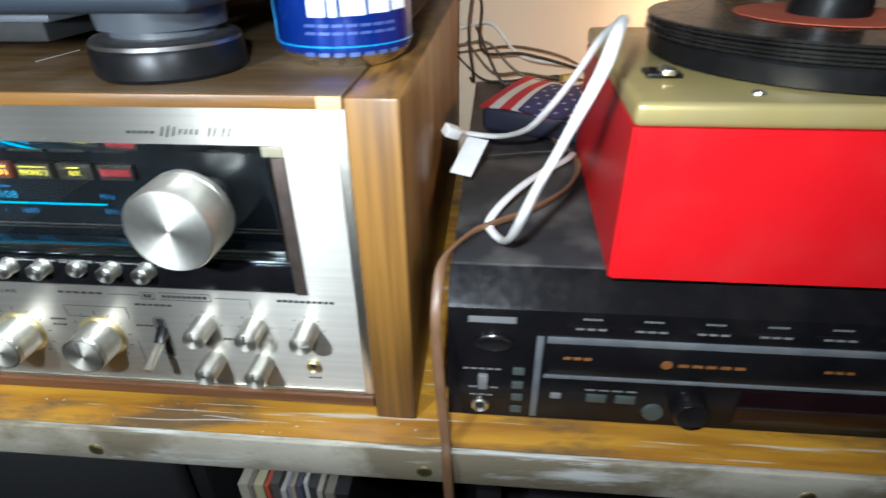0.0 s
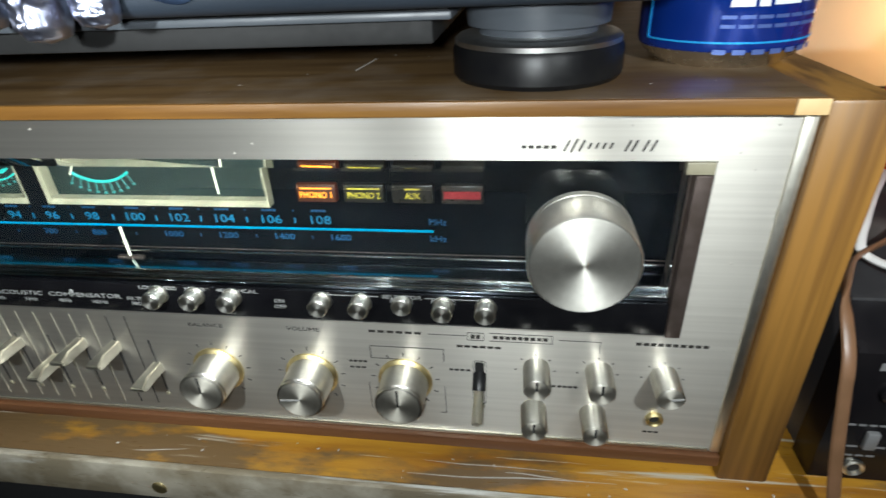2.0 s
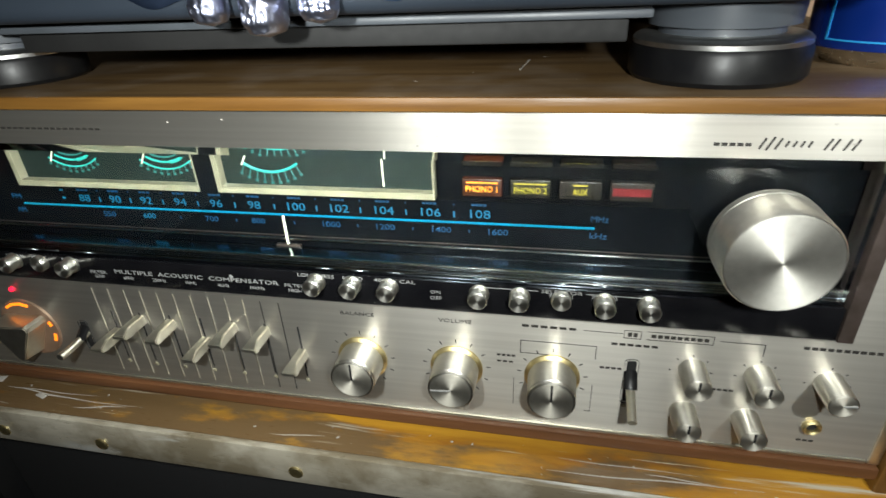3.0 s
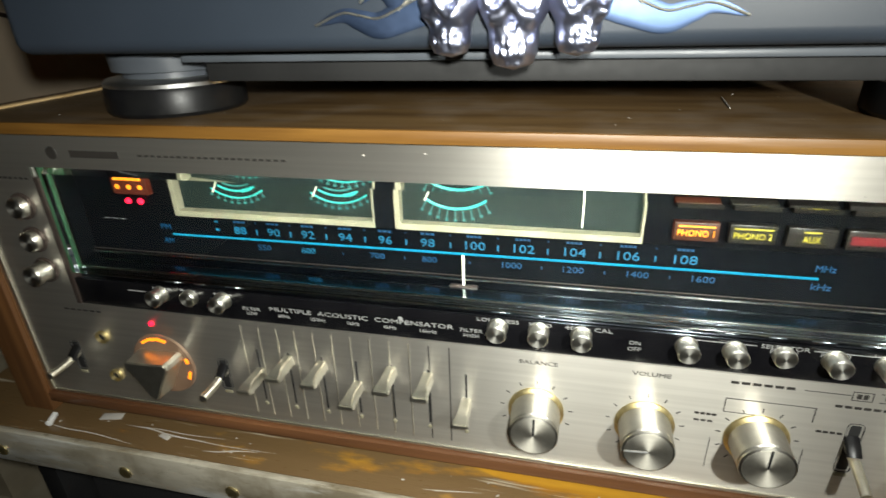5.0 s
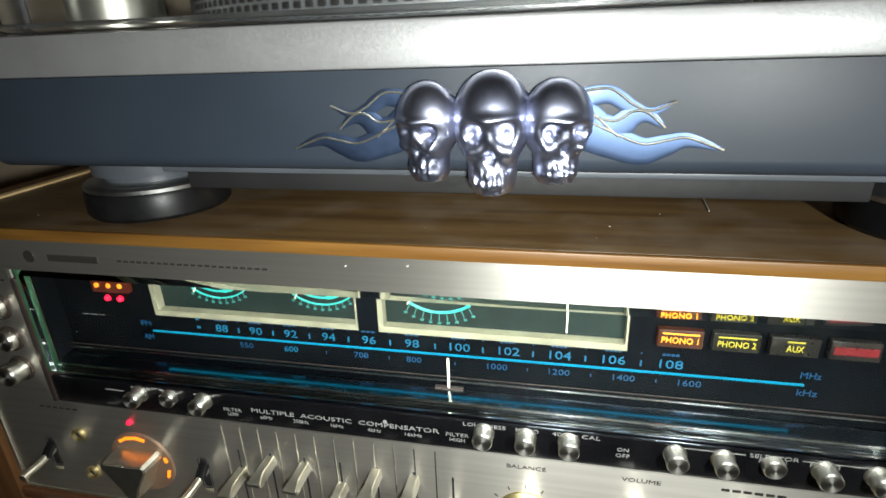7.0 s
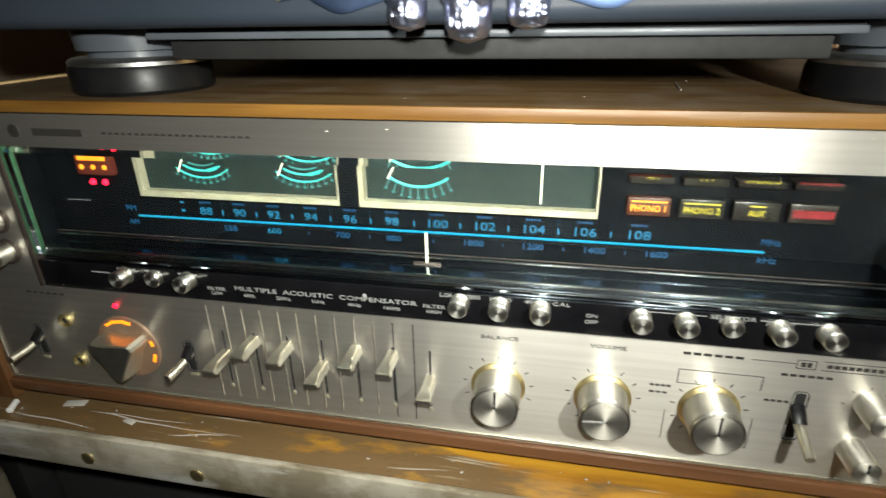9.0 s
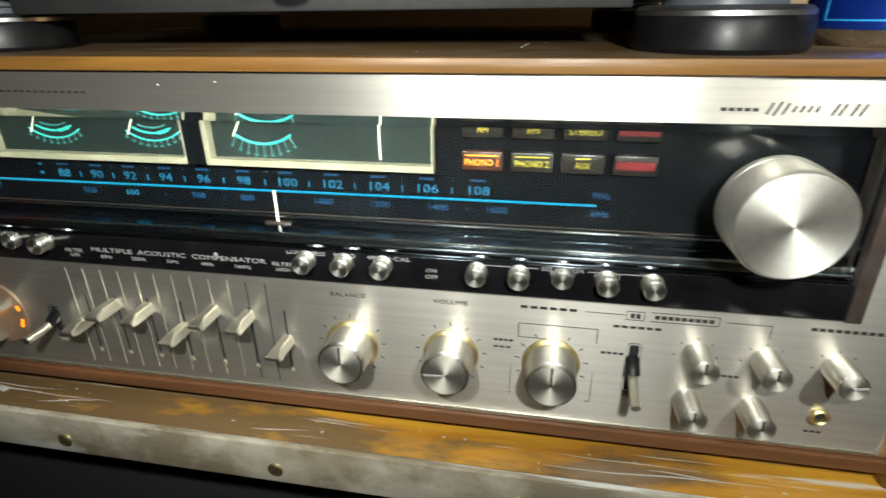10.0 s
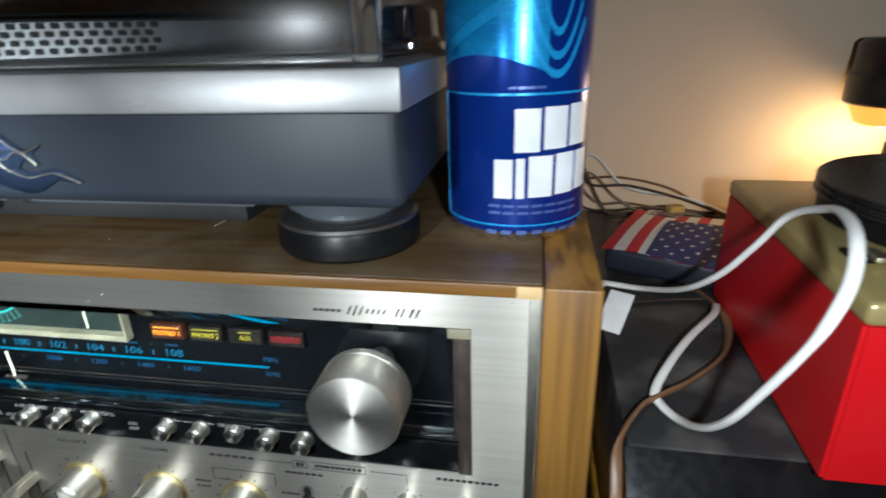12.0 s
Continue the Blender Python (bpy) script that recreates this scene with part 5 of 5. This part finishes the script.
for i, (pts, r, m) in enumerate(((((0.325, 0.415, 0.1842), (0.329, 0.385, 0.1364), (0.373, 0.375, 0.1347), (0.426, 0.380, 0.1207), (0.479, 0.385, 0.1033), (0.549, 0.395, 0.1022)), 0.0024, DARKCORD),
                                 (((0.334, 0.405, 0.1407), (0.360, 0.390, 0.1190), (0.391, 0.380, 0.1022), (0.417, 0.375, 0.1022), (0.444, 0.370, 0.1022)), 0.0022, GREYCORD),
                                 (((0.338, 0.415, 0.1581), (0.373, 0.395, 0.1277), (0.435, 0.385, 0.1190), (0.488, 0.370, 0.1022), (0.514, 0.355, 0.1022)), 0.0028, WHITECORD),
                                 (((0.320, 0.425, 0.1277), (0.364, 0.405, 0.1364), (0.417, 0.395, 0.1277), (0.461, 0.390, 0.1059), (0.505, 0.395, 0.1022)), 0.0020, BROWNCORD),
                                 (((0.391, 0.365, 0.1022), (0.408, 0.370, 0.1051), (0.439, 0.375, 0.1051), (0.452, 0.365, 0.1022)), 0.0022, GREYCORD),
                                 (((0.444, 0.385, 0.1022), (0.461, 0.375, 0.1022), (0.488, 0.375, 0.1022), (0.514, 0.375, 0.1022)), 0.0034, DARKCORD),
                                 (((0.316, 0.415, 0.2582), (0.319, 0.405, 0.2060), (0.314, 0.395, 0.1538), (0.320, 0.400, 0.1022), (0.316, 0.405, 0.1022)), 0.0026, DARKCORD))):
    pts = [(pts[0][0] - 0.035, pts[0][1], pts[0][2] - 0.004), *pts] if i != 6 else pts
    solid("cable", tube(pts, max(0.0014, r * 0.62), 8, 7), m, ("dark", "grey", "white", "brown", "grey", "thick black", "dark hanging")[i] + " audio cable tangled against the wall", "cable", group="cables at the wall")
for i in range(3):
    z0, x0 = 0.105 + 0.016 * i, 0.300 + 0.011 * i
    solid("cable", tube([(x0, 0.412 - 0.004 * i, z0 + 0.02), (x0 + 0.03, 0.400 - 0.006 * i, 0.1022 + 0.009 * (i % 2)), (x0 + 0.06, 0.392 - 0.004 * i, 0.1020 + 0.010 * (i % 2)), (x0 + 0.09, 0.385 + 0.004 * i, 0.1075), (x0 + 0.13, 0.390, 0.1025), (x0 + 0.19, 0.385, 0.1020)], 0.0013 + 0.0002 * (i % 3), 8, 7),
          (DARKCORD, BROWNCORD, DARKCORD, GREYCORD, DARKCORD, BROWNCORD)[i], ("dark", "brown", "dark", "grey", "dark", "brown")[i] + " thin wire in the tangle against the wall", "cable", group="cables at the wall")
solid("plug", bx(-0.009, 0.009, -0.006, 0.006, 0, 0.012, 0.003), YELLOWPLUG, "yellowed plastic plug among the cables", "plug", (0.424, 0.385, 0.0997), (0, 0, 20))
solid("plug", bx(-0.008, 0.008, -0.007, 0.007, 0, 0.012, 0.003), YELLOWPLUG, "yellowed plastic plug among the cables", "plug", (0.474, 0.382, 0.0997), (0, 0, -30))

# ---- flag pouch ----
fp = thing("flag_pouch", "small cloth pouch printed with a stars and stripes flag", "pouch", (0.330, 0.228, 0.0997), -23)
LU, LV = 0.108, 0.118


def bulge(u, v):
    return 0.020 + 0.006 * math.sin(math.pi * min(max(u / LU, 0), 1)) * math.sin(math.pi * min(max(v / LV, 0), 1)) + 0.0016 * math.sin(60 * u + 25 * v)


def cloth(name, u0, u1, v0, v1, lift, material, parent, n=8):
    bm = bmesh.new()
    grid = [[[bm.verts.new((u0 + (u1 - u0) * i / n, v0 + (v1 - v0) * k / n, bulge(u0 + (u1 - u0) * i / n, v0 + (v1 - v0) * k / n) + q)) for q in (lift - 0.0008, lift)] for k in range(n + 1)] for i in range(n + 1)]
    for i in range(n):
        for k in range(n):
            for q in (0, 1):
                bm.faces.new((grid[i][k][q], grid[i + 1][k][q], grid[i + 1][k + 1][q], grid[i][k + 1][q]))
    bmesh.ops.recalc_face_normals(bm, faces=bm.faces[:])
    return part(name, bm, material, parent)


bm = bx(0.002, LU - 0.002, 0.002, LV - 0.002, 0.0, 0.0210, 0.005, 3)
part("pouch_body", bm, POUCH, fp, "dark padded side of the pouch")
for i in range(11):
    w = LU / 11
    cloth("stripe", i * w, (i + 1) * w - 0.0001, 0, LV, 0.001, FLAGRED if i % 2 == 0 else FLAGWHITE, fp, 6)
canton = cloth("canton", 0.036, LU + 0.001, -0.002, 0.086, 0.0022, FLAGBLUE, fp, 10)
star_bm = bmesh.new()
pts = [star_bm.verts.new(((0.0024 if k % 2 == 0 else 0.0011) * math.cos(radians(36 * k)), (0.0024 if k % 2 == 0 else 0.0011) * math.sin(radians(36 * k)), 0)) for k in range(10)]
star_bm.faces.new(pts)
star = to_mesh("star", star_bm, FLAGWHITE, False)
for r in range(8):
    for c in range(6 if r % 2 == 0 else 5):
        u, v = 0.042 + 0.0118 * c + (0.0059 if r % 2 else 0), 0.005 + 0.0104 * r
        part("star", star, FLAGWHITE, canton, at=(u, v, bulge(u, v) + 0.0034))

# ---- table lamp behind the player ----
lm = thing("table_lamp", "small table lamp with a black metal shade and amber light", "lamp", (0.600, 0.36, 0.0))
part("base", lathe([(0.0997, 0.038), (0.104, 0.038), (0.108, 0.032), (0.108, 0.006)], 40), LAMPBLACK, lm)
part("stem", lathe([(0.108, 0.006), (0.186, 0.006)], 16), LAMPBLACK, lm)
part("shade", lathe([(0.219, 0.044), (0.221, 0.0465), (0.245, 0.0465), (0.248, 0.044), (0.251, 0.044), (0.272, 0.043), (0.276, 0.039), (0.276, 0.004)], 48), LAMPBLACK, lm, "black ribbed lamp shade")
part("glow_ring", lathe([(0.2000, 0.028), (0.2025, 0.034), (0.2188, 0.041)], 40, cap=False), LAMPGLOW, lm, "amber glass collar, lit")

# ---- below the shelf ----
for sx0, sx1 in ((-0.350, 0.115), (0.365, 0.80)):
    sp = thing("loudspeaker", "large black loudspeaker with a cloth grille under the shelf", "loudspeaker", ((sx0 + sx1) / 2, 0, -0.80), group="loudspeakers under the shelf")
    hw = (sx1 - sx0) / 2
    part("cabinet", bx(-hw, hw, 0.045, 0.39, 0, 0.72, 0.003), CAVITY, sp)
    part("grille", bx(-hw + 0.012, hw - 0.012, 0.028, 0.0448, 0.02, 0.70, 0.006, 3), GRILLE, sp, "black woven grille cloth")
rng = random.Random(9)
x = 0.166
tones = [(0.38, 0.34, 0.27), (0.20, 0.17, 0.14), (0.45, 0.40, 0.24), (0.45, 0.07, 0.035), (0.08, 0.07, 0.065), (0.42, 0.40, 0.37), (0.20, 0.19, 0.21), (0.32, 0.28, 0.20), (0.07, 0.07, 0.11), (0.52, 0.51, 0.48), (0.04, 0.04, 0.04)]
k = 0
while x < 0.238:
    w = rng.choice((0.0035, 0.0045, 0.006, 0.008))
    c = tones[k % len(tones)]
    h = 0.315 + rng.uniform(-0.004, 0.003)
    sl = thing("record_sleeve", "cardboard record sleeve standing on edge under the shelf", "record sleeve", (x, 0.008 + rng.uniform(0, 0.006), -0.41), group="record sleeves under the shelf")
    part("sleeve", bx(0, w * 0.9, 0, 0.31, 0, h, 0.0006), mat("sleeve_card", c, tuple(q * 0.75 for q in c), rough=0.6, scale=60, stretch=(1, 1, 0.3)), sl)
    bars(1, 0.0008, w * 0.9 - 0.0008, h - 0.06, 0.05, -0.0003, PRINT if sum(c) > 0.8 else GREYPRINT, sl)
    x += w
    k += 1
bx_sleeve = thing("record_sleeve", "black record sleeve with white lettering on its spine", "record sleeve", (0.2400, 0.006, -0.41), group="record sleeves under the shelf")
part("sleeve", bx(0, 0.0095, 0, 0.31, 0, 0.317, 0.0006), CAVITY, bx_sleeve)
for q in range(9):
    part("spine_print", bx(0.002, 0.0075, -0.0004, 0, 0.305 - 0.0075 * q, 0.3095 - 0.0075 * q), WHITEPRINT, bx_sleeve, smooth=False)
solid("inner_shelf", bx(0.118, 0.339, 0.003, 0.39, -0.425, -0.4102, 0.001), CAVITY, "black inner shelf that carries the record sleeves", "shelf")

# ---- beside the shelf ----
bm = bmesh.new()
bmesh.ops.create_cube(bm, size=1.0, matrix=Matrix.LocRotScale((-0.72, 0.26, -0.16), None, (0.46, 0.5, 0.30)))
bmesh.ops.bevel(bm, geom=bm.edges[:], offset=0.10, segments=6, affect="EDGES")
ch = thing("armchair", "beige upholstered armchair beside the shelf", "armchair", (0, 0, 0))
part("arm", bm, CUSHION, ch, "padded beige arm")
part("base", bx(-0.94, -0.50, 0.02, 0.50, -0.80, -0.28, 0.02, 3), CUSHION, ch)
part("piping", tube([(-0.497, 0.06, -0.10), (-0.494, 0.2, -0.07), (-0.494, 0.34, -0.07), (-0.497, 0.46, -0.10)], 0.006, 10), CUSHION, ch)
solid("wall_cord", tube([(-1.3, 0.423, 0.42), (-1.05, 0.423, 0.345), (-0.86, 0.423, 0.28), (-0.74, 0.423, 0.245), (-0.60, 0.423, 0.22), (-0.45, 0.423, 0.21)], 0.003, 8), DARKCORD, "dark cord running down along the wall", "cord")
